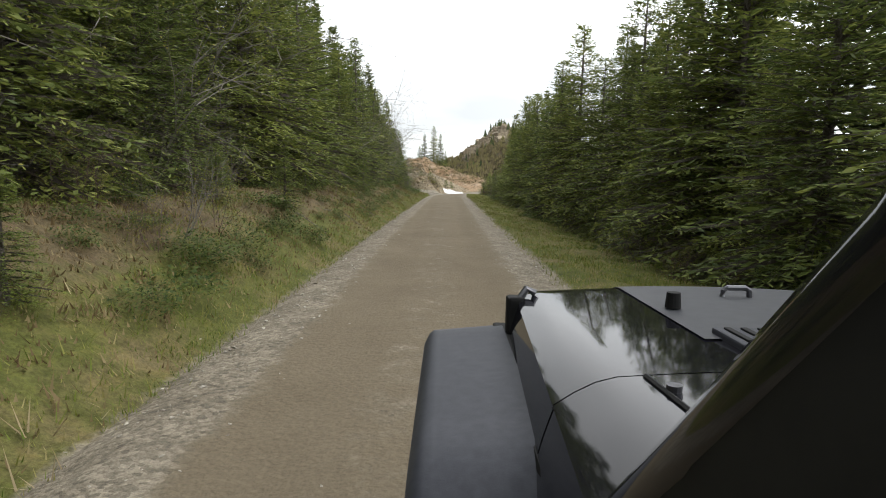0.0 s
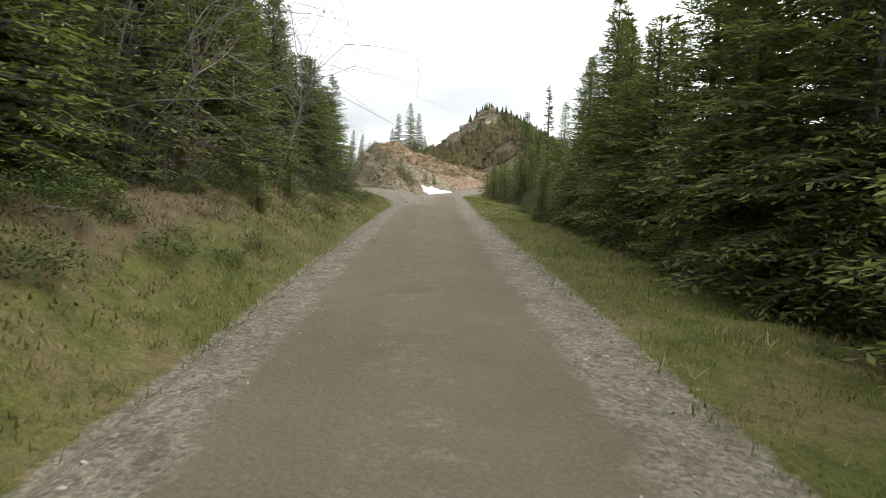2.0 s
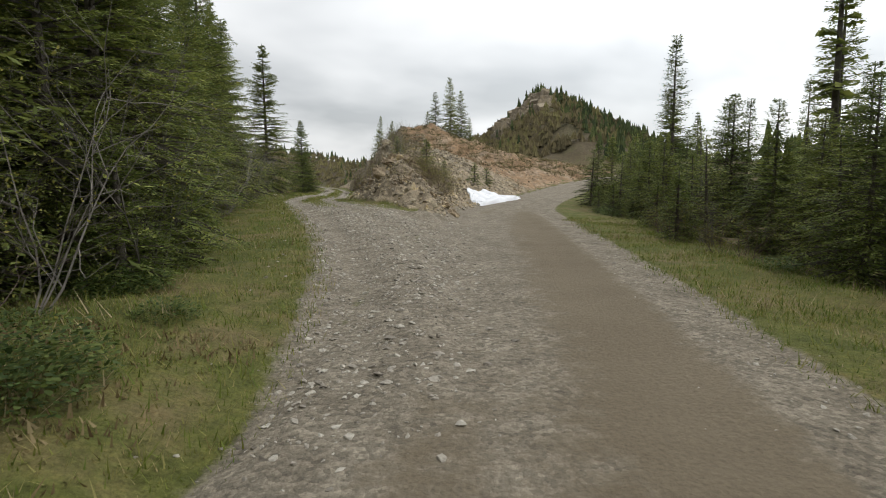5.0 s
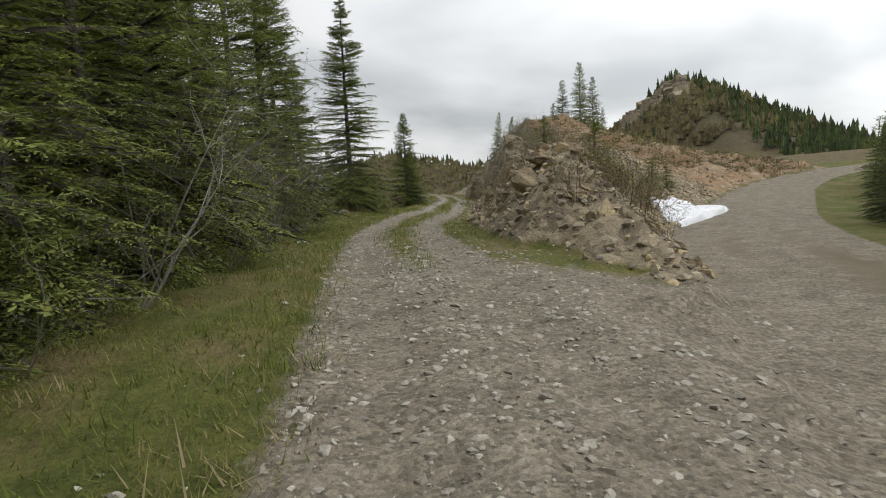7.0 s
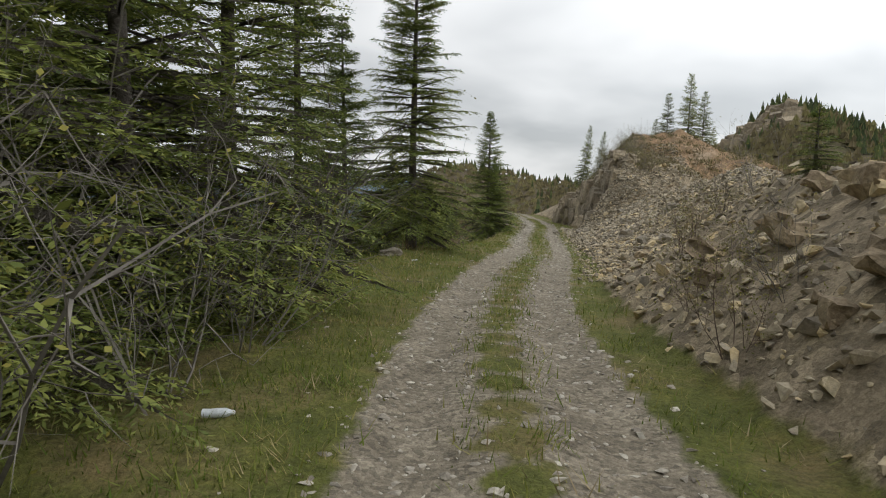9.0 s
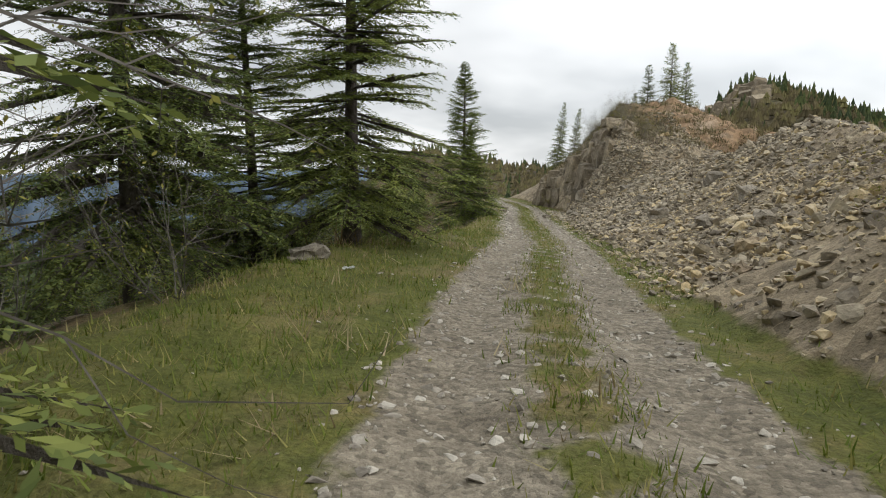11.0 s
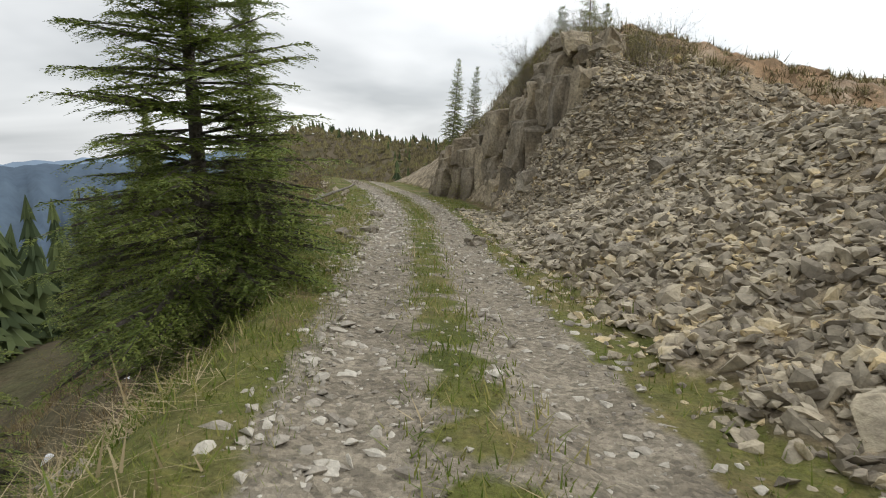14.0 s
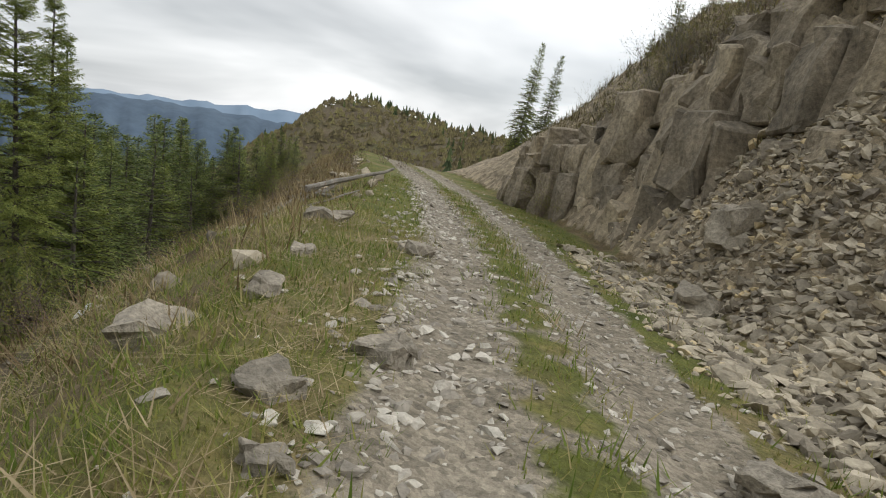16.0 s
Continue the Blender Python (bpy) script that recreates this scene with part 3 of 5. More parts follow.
TREES = {
    "tall": spruce_mesh(1, 9.0, 2.1, 0.34, 13, 8, 0.03, 1.0, 0.35, 0.18, 0.075),
    "full": spruce_mesh(2, 7.0, 2.1, 0.31, 13, 7, 0.01, 1.0, 0.35, 0.17, 0.072),
    "young": spruce_mesh(3, 4.2, 1.5, 0.26, 7, 7, 0.01, 1.0, 0.35, 0.12, 0.07),
    "lean": spruce_mesh(4, 8.0, 1.5, 0.32, 12, 7, 0.04, 0.95, 0.35, 0.16, 0.10),
    "lone": spruce_mesh(5, 6.4, 2.0, 0.31, 17, 11, 0.01, 1.0, 0.26, 0.052, 0.0105, FIRGREEN),
    "near": spruce_mesh(12, 6.0, 1.8, 0.30, 10, 9, 0.01, 1.0, 0.40, 0.072, 0.020),
    "big": spruce_mesh(6, 9.0, 2.4, 0.40, 14, 13, 0.09, 1.0, 0.33, 0.07, 0.0135),
    "small": spruce_mesh(7, 2.0, 0.8, 0.15, 8, 8, 0.01, 1.0, 0.3, 0.06, 0.03, FIRGREEN),
    "back": spruce_mesh(8, 10.0, 2.3, 0.42, 12, 8, 0.04),
    "snag": spruce_mesh(9, 7.0, 0.9, 0.4, 4, 5, 0.10, 0.8),
}
SIZE = {"tall": 9.0, "full": 7.0, "young": 4.2, "lean": 8.0, "lone": 6.4, "near": 6.0, "big": 9.0, "small": 2.0, "back": 10.0, "snag": 7.0}


def conifer(kind, x, y, height, turn, label, group, wide=1.0, z=None):
    """One tree: an Empty at its foot with trunk and crown under it."""
    if z is None:
        z = float(high(x, y)[0])
    s = height / SIZE[kind]
    e = new("young_fir" if kind == "small" else "conifer_tree")
    e.empty_display_size = 0.3
    e.matrix_basis = Matrix.LocRotScale((x, y, z), Euler((0, 0, turn)), (s * wide, s * wide, s))
    trunk, crown = TREES[kind]
    part_mesh("trunk", trunk, e)
    part_mesh("crown", crown, e)
    return tagged(e, label, "tree", group)


rnd = random.Random(11)
W1 = "dark green conifer with drooping boughs in the roadside wood"
W2 = "slender dark conifer beside the gravel road"


def row(kinds, x0, dx, y0, y1, step, h0, h1, label, group, keep=lambda x, y: True):
    y = y0
    while y < y1:
        x = x0 + rnd.uniform(-dx, dx)
        yy = y + rnd.uniform(-0.4, 0.4) * step
        if keep(x, yy):
            conifer(rnd.choice(kinds), x, yy, rnd.uniform(h0, h1), rnd.uniform(0, 6.28), label, group, rnd.uniform(1.0, 1.3))
        y += step * rnd.uniform(0.8, 1.2)


# wood on the bank left of the road
LW, RW = "wood on the road bank", "wood below the road"
row(["full", "full", "tall", "young"], -5.5, 0.45, -3, 70, 1.6, 4.5, 8.0, W1, LW)
row(["tall", "back", "lean"], -7.5, 0.6, -4, 71, 2.3, 8, 11, W1, LW)
# wood right of the road, with gaps to the sky
row(["full", "full", "tall"], 6.2, 0.5, 5, 30, 2.0, 6.0, 9.0, W2, RW)
row(["full", "tall", "full"], 6.3, 0.5, 30, 58, 2.1, 5.5, 8.5, W2, RW)
row(["tall", "back"], 8.8, 0.9, 13, 32, 2.4, 8, 10.5, W2, RW)
row(["tall", "full", "back"], 8.8, 0.9, 43, 58, 2.3, 7.5, 10.0, W2, RW)
row(["back", "lean"], 12.5, 1.2, 18, 62, 5.5, 7.5, 10, W2, RW)
row(["young", "full"], 6.3, 0.5, 58, 92, 1.8, 2.2, 3.6, W2, RW)
row(["young", "full"], 8.6, 0.8, 58, 96, 2.2, 3.2, 4.8, W2, RW)
row(["back", "lean"], 13.0, 2.0, 62, 100, 4.2, 5.5, 7.5, W2, RW)
# belt left of the side track
LT = "belt beside the side track"
W3 = "conifer with bare shrubs round its foot beside the track"


def beside(kind, y, d, height, label, group, wide=1.0):
    """A tree d metres to the left of the side track's middle, at the track's place nearest to y."""
    i = int(np.abs(TRACK_D[:, 1] - y).argmin())
    t = TRACK_D[min(i + 1, len(TRACK_D) - 1), :2] - TRACK_D[i - 1, :2]
    t /= np.linalg.norm(t)
    p = TRACK_D[i, :2] + np.array([-t[1], t[0]]) * d
    return conifer(kind, float(p[0]), float(p[1]), height, rnd.uniform(0, 6.28), label, group, wide)


for yy in np.arange(69, 92, 1.55):
    if yy < 89:
        beside("near", yy, rnd.uniform(4.0, 4.6) - (0.5 if yy > 77 else 0), rnd.uniform(5.0, 7.0) + (1.2 if yy > 80 else 0), W3, LT, 1.1)
    if yy < 88:
        beside(rnd.choice(["full", "tall", "full"] if yy > 79 else ["lean", "lean", "tall"]), yy + 0.8, rnd.uniform(6.4, 7.6), rnd.uniform(7, 9) + (1.2 if yy > 78 else 0), W3, LT, 1.15 if yy > 79 else 0.9)
    if yy > 80:
        beside(rnd.choice(["back", "lean"]), yy + 0.4, rnd.uniform(10.5, 14), rnd.uniform(6.5, 8.5), W3, LT)
conifer("big", -11.8, 95.4, 8.6, 0.7, "tall open-crowned fir at the grassy edge of the track", LT, 1.06)
conifer("big", -14.4, 96.6, 8.2, 2.2, "tall dark fir growing below the track's edge", LT, 1.1)
conifer("big", -13.3, 92.4, 10.5, 4.0, "old fir with a bare lower trunk below the track", LT, 0.8)
for fy, fd2, fh in ((88.6, 5.4, 6.8), (89.6, 7.2, 8.4)):
    beside("near", fy, fd2, fh, W3, LT, 1.05)
for fx, fy, fh in ((-16.8, 96.5, 5.2), (-15.8, 98.8, 4.0), (-19.5, 101.0, 4.8), (-18.6, 105.0, 4.4)):
    conifer("near", fx, fy, fh, fx * 2, "young conifer on the falling slope below the track", LT, 1.1)
conifer("lone", -13.58, 108.9, 6.5, 1.0, "lone young fir with tiered boughs at the slope's edge", "lone firs", 1.02)
conifer("lone", -13.9, 110.9, 4.3, 2.4, "smaller fir growing close behind the lone fir", "lone firs", 0.74)
for k in range(22):
    beside(rnd.choice(["near", "young", "full"]), rnd.uniform(104, 112), rnd.uniform(6.5, 11), rnd.uniform(2.6, 4.4), "young conifer on the falling slope below the track", "wood on the falling slope", 1.0)
conifer("snag", 8.7, 76, 8.5, 0.3, "thin half-bare conifer standing above the young trees", RW)
conifer("lean", 10.5, 79, 8.0, 0.9, W2, RW)
conifer("lean", 9.4, 90, 8.5, 1.9, W2, RW)
SL2 = "tall dark conifer on the falling slope below the track"
for k in range(84):
    b = rnd.uniform(-46, -24)
    d = rnd.uniform(11, 30) + 10 * step01(-46, -30, b)
    tx, ty = -12.2 + d * math.sin(radians(b)), 110.8 + d * math.cos(radians(b))
    tz = float(high(tx, ty)[0])
    top = 0.2 - d * math.tan(radians(rnd.uniform(1.0, 6.0)))
    if top - tz > 1.8:
        conifer(rnd.choice(["tall", "full"]) if top - tz > 6 else rnd.choice(["full", "tall", "young"]), tx, ty, top - tz, rnd.uniform(0, 6.28), SL2, "wood on the falling slope", 1.1, tz)
for tx, ty, top in ((-20.4, 118.6, 2.4), (-21.4, 120.2, 2.2), (-23.8, 123.2, 1.4), (-19.4, 110.3, 3.3)):
    tz = float(high(tx, ty)[0])
    conifer(rnd.choice(["near", "big"]), tx, ty, top - tz, rnd.uniform(0, 6.28), SL2, "wood on the falling slope", 0.72, tz)
for k in range(24):
    beside(rnd.choice(["back", "lean"]), rnd.uniform(97, 108), rnd.uniform(10, 19), rnd.uniform(5.5, 8), SL2, "wood on the falling slope")
for k in range(16):
    i = int(np.abs(MAIN_D[:, 1] - (90 + 2.0 * k)).argmin())
    mt = MAIN_D[i + 1, :2] - MAIN_D[i - 1, :2]
    mt /= np.linalg.norm(mt)
    mp = MAIN_D[i, :2] + np.array([mt[1], -mt[0]]) * rnd.uniform(3.6, 6.0)
    conifer(rnd.choice(["young", "full"]), float(mp[0]), float(mp[1]), rnd.uniform(2.2, 4.2), rnd.uniform(0, 6.28), W2, RW)
conifer("tall", 11.0, 74.0, 10.5, 0.4, W2, RW)
conifer("tall", 12.4, 69.5, 10.5, 1.4, W2, RW)
conifer("back", 14.2, 73.0, 11.0, 2.4, W2, RW)
conifer("lean", 9.6, 70.5, 7.0, 2.9, W2, RW)
FT = "tall slim conifer on the crest beyond the spoil bank"
for fx, fy, fz, fh in ((-5.0, 161.6, 4.2, 12.0), (-3.2, 163, 4.2, 10.0), (-7.4, 162, 4.0, 10.0), (-8.8, 163.5, 3.5, 7.5), (-1.8, 165, 4.0, 6.0)):
    conifer("full", fx + 1.6, fy, fh, fx, FT, "firs on the crest", 0.8, fz - 0.6)
FP = "slim conifer of a pair standing behind the rock face"
for fx, fy, fh in ((-17.35, 171, 10.4), (-15.3, 172, 9.6)):
    fir = conifer("full", fx, fy, fh, fx, FP, "pair of firs", 0.62, 0.0)
    fir.matrix_basis = Matrix.Translation(fir.location) @ Matrix.Rotation(radians(6), 4, "Y") @ Matrix.Translation(-fir.location) @ fir.matrix_basis



def cone_trees(name, spots, label, tiers=4, mat=NEEDLE_FAR, seed=5):
    """Far conifers as one mesh: jagged tiers round a stem, for woods that nobody could count."""
    rg = np.random.default_rng(seed)
    V, F, n = [], [], 0
    for x, y, z, h, r in spots:
        lean = rg.normal(0, 0.02, 2)
        for k in range(tiers):
            u0 = 0.08 + 0.86 * k / tiers
            u1 = min(1.0, u0 + 1.35 / tiers)
            rr = r * (1 - u0) ** 0.8
            m = 7
            ph = rg.random() * 6.28
            V.append((x + lean[0] * h * u1, y + lean[1] * h * u1, z + h * u1))
            for j in range(m * 2):
                a = ph + math.pi * j / m
                q = rr * (1.0 if j % 2 else 0.45) * rg.uniform(0.75, 1.25)
                V.append((x + q * math.cos(a), y + q * math.sin(a), z + h * (u0 + (0.0 if j % 2 else 0.035)) - 0.06 * q))
            for j in range(m * 2):
                F.append((n, n + 1 + j, n + 1 + (j + 1) % (m * 2)))
            n += 1 + m * 2
        V += [(x - 0.02 * h, y, z - 0.5), (x + 0.02 * h, y, z - 0.5), (x, y, z + h * 0.5)]
        F.append((n, n + 1, n + 2)); n += 3
    return tagged(new(name, mesh_of(name, V, F, mat)), label, "trees", kind="stuff")


def scatter(n, x0, x1, y0, y1, h0, h1, keep, seed, slim=0.2):
    rg = np.random.default_rng(seed)
    x, y = rg.uniform(x0, x1, n), rg.uniform(y0, y1, n)
    z, _, _, dm, ds, hp = land(x, y)
    ok = keep(x, y, z, dm, ds)
    h = rg.uniform(h0, h1, n)
    return [(a, b, c, d, d * slim * q) for a, b, c, d, q, o in zip(x, y, z, h, rg.uniform(0.8, 1.25, n), ok) if o]


# woods farther off
cone_trees("hill_wood", scatter(3000, 10, 125, 160, 330, 3.0, 5.2, lambda x, y, z, dm, ds: (x > 24 + 0.05 * (290 - y) * (y < 290)) & (z > -24), 21), "dark conifer wood on the far hill's flank", 3)
cone_trees("hilltop_trees", scatter(110, 18, 40, 286, 300, 2.5, 5.5, lambda x, y, z, dm, ds: z > 8, 27), "sparse conifers along the far hill's skyline", 4)
cone_trees("slope_wood", scatter(900, -95, -26, 92, 210, 8, 13, lambda x, y, z, dm, ds: ds < -25, 22, 0.2), "dense dark conifer wood on the falling slope", 7)
cone_trees("valley_wood", scatter(3200, -520, -60, 170, 700, 9, 15, lambda x, y, z, dm, ds: ~((np.abs(y - 352) < 120) & (x > -160)) & (np.sin(x * 0.045) + np.sin(y * 0.03 + x * 0.02) < 0.7), 23), "conifer wood in the valley with cleared patches", 3)
cone_trees("ridge_wood", scatter(230, -125, 10, 350, 366, 2.5, 4.5, lambda x, y, z, dm, ds: z > -18, 24), "thin line of small conifers on the brown hill's crest", 3)
cone_trees("roadside_wood", scatter(330, 26, 80, -10, 112, 7, 10, lambda x, y, z, dm, ds: dm > 24, 25), "dark conifer wood below the road", 7)
cone_trees("hidden_wood", scatter(500, -90, -22, -30, 90, 9, 13, lambda x, y, z, dm, ds: dm < -22, 26), "dark conifer wood behind the roadside trees", 5)

cone_trees("hill_scrub", scatter(3800, -25, 60, 205, 292, 1.2, 3.2, lambda x, y, z, dm, ds: (z > -12) & ~((x > 4) & (x < 26) & (y > 246) & (np.sin(x * 7 + y * 3) > -0.7)) & (np.sin(x * 0.31) + np.sin(y * 0.23 + x * 0.1) < 1.1), 28, 0.45), "brown and green scrub on the rocky hill", 2, SCRUB)
cone_trees("hill_firs", scatter(60, -15, 40, 215, 292, 2.5, 5.0, lambda x, y, z, dm, ds: z > -6, 29), "scattered small firs on the rocky hill", 3)
cone_trees("brow_scrub", scatter(5200, -140, 15, 205, 354, 0.9, 2.4, lambda x, y, z, dm, ds: z > -26, 30, 0.6), "low brown brush on the cleared hillside", 2, SCRUB)
cone_trees("brow_firs", scatter(170, -150, 10, 200, 350, 2.0, 4.5, lambda x, y, z, dm, ds: (np.sin(x * 0.09) + np.sin(y * 0.06) > 0.1), 31), "scattered young conifers on the cleared hillside", 3)
cone_trees("back_wood", scatter(260, -20, -12, -6, 78, 9, 12, lambda x, y, z, dm, ds: dm < -11.5, 32) + scatter(150, 17, 28, 30, 108, 4.5, 6.5, lambda x, y, z, dm, ds: dm > 13, 33), "dark conifer wood behind the roadside trees", 9, NEEDLE)

# ---- rocks ----
def rock_templates(n, seed, flat=0.6):
    rg = np.random.default_rng(seed)
    out = []
    for _ in range(n):
        bm = bmesh.new()
        for p in rg.normal(0, 1, (11, 3)):
            p = p / np.linalg.norm(p) * rg.uniform(0.75, 1.1)
            bm.verts.new((p[0], p[1] * rg.uniform(0.7, 1), p[2] * flat))
        bmesh.ops.convex_hull(bm, input=bm.verts)
        loose = [v for v in bm.verts if not v.link_faces]
        bmesh.ops.delete(bm, geom=loose, context="VERTS")
        bmesh.ops.triangulate(bm, faces=bm.faces)
        bm.verts.index_update()
        out.append((np.array([v.co[:] for v in bm.verts]), np.array([[v.index for v in f.verts] for f in bm.faces])))
        bm.free()
    return out


ROCKS = rock_templates(14, 3)
SLABS = rock_templates(12, 4, 0.42)


def rock_field(name, xs, ys, zs, sizes, mat, label, seed, shapes=ROCKS, tilt=0.5, sink=0.2, parent=None):
    rg = np.random.default_rng(seed)
    V, F, n = [], [], 0
    for x, y, z, s in zip(xs, ys, zs, sizes):
        v, f = shapes[rg.integers(len(shapes))]
        m = np.array(Euler((rg.normal(0, tilt), rg.normal(0, tilt), rg.uniform(0, 6.28))).to_matrix())
        V.append((v * s * rg.uniform(0.75, 1.25, 3)) @ m.T + (x, y, z - s * sink + s * 0.3))
        F.append(f + n)
        n += len(v)
    ob = new(name, mesh_of(name, np.concatenate(V), np.concatenate(F), mat))
    ob.parent = parent
    return tagged(ob, label, "" if parent else "stones", kind="stuff")


def spread(n, x0, x1, y0, y1, weight, seed):
    """Points drawn over the land, kept by a weight that looks at the lie of each."""
    rg = np.random.default_rng(seed)
    x, y = rg.uniform(x0, x1, n), rg.uniform(y0, y1, n)
    z, a, b, dm, ds, hp = land(x, y)
    ok = rg.random(n) < weight(x, y, z, dm, ds, hp)
    return x[ok], y[ok], z[ok], rg


slope = lambda x, y, z, dm, ds, hp: hp * np.where(ds < 9, 1, 0.22) * np.where(y < 96, 0.85, 1.0) * np.clip(0.3 + 0.9 * (waves(x, y, 4.0, 3.0) > -0.45), 0, 1)
x, y, z, rg = spread(90000, -14, 4, 80, 124, lambda *a: slope(*a) * 0.62, 31)
rock_field("scree", x, y, z, 0.035 + 0.10 * rg.random(len(x)) ** 3, ROCK, "angular grey-brown broken stones lying on the slope", 32, SLABS, 0.6)
x, y, z, rg = spread(70000, -13, -2, 94, 121, lambda x, y, z, dm, ds, hp: np.clip(hp + 0.5 * (ds > 1.3), 0, 1) * (ds < 6) * (ds > 1.2) * 0.62, 39)
rock_field("slope_shards", x, y, z, 0.03 + 0.07 * rg.random(len(x)) ** 2, ROCK, "thin flat shards of rock covering the slope", 40, SLABS, 0.45)
x, y, z, rg = spread(9000, -13, 3, 80, 122, lambda *a: slope(*a) * 0.24, 33)
rock_field("rubble", x, y, z, 0.10 + 0.13 * rg.random(len(x)) ** 2, ROCK, "larger angular blocks among the broken stone", 34)
x, y, z, rg = spread(165000, -18, 2, 64, 134, lambda x, y, z, dm, ds, hp: np.clip(1.15 - np.abs(np.abs(ds) - 0.7) / 0.6 + 0.9 * (y < 82) * (ds > -1.3), 0.04, 1) * ((np.abs(ds) < 2.2) | ((y < 82) & (ds > 0) & (ds < 5))) * step01(0.2, 1.6, -dm) * (1 - hp), 35)
rock_field("track_stones", x, y, z, 0.013 + 0.048 * rg.random(len(x)) ** 3.0, PALEROCK, "pale flat stones pressed into the stony track", 36, SLABS, 0.2, 0.35)
x, y, z, rg = spread(22000, -3, 4, -3, 72, lambda x, y, z, dm, ds, hp: np.exp(-((np.abs(dm) - 1.75) / 0.35) ** 2) * 0.9 + 0.012 * (np.abs(dm) < 1.6), 37)
rock_field("road_gravel", x, y, z, 0.010 + 0.032 * rg.random(len(x)) ** 3, PALEROCK, "loose grey gravel thrown to the road's edges", 38, SLABS, 0.3, 0.35)

x, y, z, rg = spread(70000, -13, 1, 103, 128, lambda x, y, z, dm, ds, hp: ((ds > 1.5) & ((y < 120) | (ds > 3.6))) * (ds < 10) * np.clip(hp * 1.1, 0, 1) * np.clip(0.7 + 0.5 * waves(x, y, 5.0, 6.0), 0.2, 1) * 0.8, 45)
rock_field("talus", x, y, z, 0.045 + 0.11 * rg.random(len(x)) ** 2.0, TALUS, "loose grey blocks of talus on the upper slope", 46, SLABS, 0.5)
x, y, z, rg = spread(30000, -16, -9, 102, 126, lambda x, y, z, dm, ds, hp: (np.exp(-((ds + 0.85) / np.interp(y, [109, 113], [0.28, 0.5])) ** 2) + 0.35 * np.exp(-((ds - 0.8) / 0.5) ** 2)) * 0.55 * (np.abs(ds) > 0.25), 47)
rock_field("rut_stones", x, y, z, 0.022 + 0.065 * rg.random(len(x)) ** 2.2, PALEROCK, "dense pale broken stone along the track's outer rut", 48, SLABS, 0.25, 0.3)

x, y, z, rg = spread(26000, -12, -5, 111, 122, lambda x, y, z, dm, ds, hp: (ds > 1.5) * (ds < 5.5) * (1 - 0.6 * step01(117, 121, y)) * 0.75, 63)
rock_field("slab_talus", x, y, z, 0.04 + 0.13 * rg.random(len(x)) ** 2.2, TALUS, "flat grey slabs of talus spread before the rock face", 64, SLABS, 0.3, 0.25)
x, y, z, rg = spread(9000, -6, 3, 65, 85, lambda x, y, z, dm, ds, hp: (ds > -1.2) * (ds < 3.6) * step01(0.3, 1.6, -dm) * (1 - hp) * 0.42, 55)
rock_field("fork_stones", x, y, z, 0.022 + 0.05 * rg.random(len(x)) ** 2.4, PALEROCK, "flat pale stones bedded in the stony fork", 56, SLABS, 0.18, 0.42)
x, y, z, rg = spread(14000, -9, 16, 104, 140, lambda x, y, z, dm, ds, hp: hp * (ds > 7) * 0.45 * np.clip(0.5 + 0.8 * waves(x, y, 6.0, 1.2), 0.05, 1), 57)
rock_field("spoil_stones", x, y, z, 0.05 + 0.15 * rg.random(len(x)) ** 2.5, TANROCK, "tan stones lying on the orange spoil bank", 58, ROCKS, 0.5)


# ---- grass ----
def grass_field(name, xs, ys, zs, heights, mat, label, seed, blades=6, wide=1.0, lie=(0.3, 1.3)):
    """Tufts of leaning blades, each a narrow bent triangle."""
    rg = np.random.default_rng(seed)
    n = len(xs)
    a = rg.uniform(0, 6.28, (n, blades))
    b = rg.uniform(*lie, (n, blades))
    h = np.asarray(heights)[:, None] * rg.uniform(0.5, 1.2, (n, blades))
    w = wide * (0.003 + 0.004 * rg.random((n, blades)) + 0.012 * h)
    cx, cy = xs[:, None] + rg.normal(0, 0.09, (n, blades)), ys[:, None] + rg.normal(0, 0.09, (n, blades))
    zz = np.broadcast_to(zs[:, None], a.shape)
    px, py = -np.sin(a) * w, np.cos(a) * w
    v = np.stack([np.stack([cx - px, cy - py, zz - 0.02], -1), np.stack([cx + px, cy + py, zz - 0.02], -1), np.stack([cx + np.cos(a) * h * b, cy + np.sin(a) * h * b, zz + h * (1.15 - 0.55 * b)], -1)], 2).reshape(-1, 3)
    f = np.arange(n * blades * 3).reshape(-1, 3)
    return tagged(new(name, mesh_of(name, v, f, mat)), label, "grass", kind="stuff")


def verge(x, y, z, dm, ds, hp):
    m = (np.abs(dm) > 1.95) & (np.abs(dm) < 5.4) & (y < 82) & ((dm > -2.9) | (y > 58) | (waves(x, y, 4.9, 1.7) > 0.15)) & ((dm > 0) | (y < 61) | (ds < -1.7))
    t = (y > 62) & (ds < -1.15) & (ds > -np.interp(y, [66, 90, 96, 104, 109, 114, 120], [4.4, 4.0, 3.4, 2.5, 3.2, 5.0, 5.0]))
    c = (y > 80) & (np.abs(ds) < 0.36)
    r = (y > 84) & (ds > 1.05) & (ds < 2.2)
    return np.clip(m * (dm < 7) * 0.9 + t * 1.0 + c * 0.9 + r * 0.6, 0, 1) * (1 - hp) * np.clip(0.65 + 0.6 * waves(x, y, 2.6, 8.0), 0.25, 1) * (np.abs(dm) > 1.95) * ((np.abs(ds) > 1.1) | (np.abs(ds) < 0.36) | (y < 60))


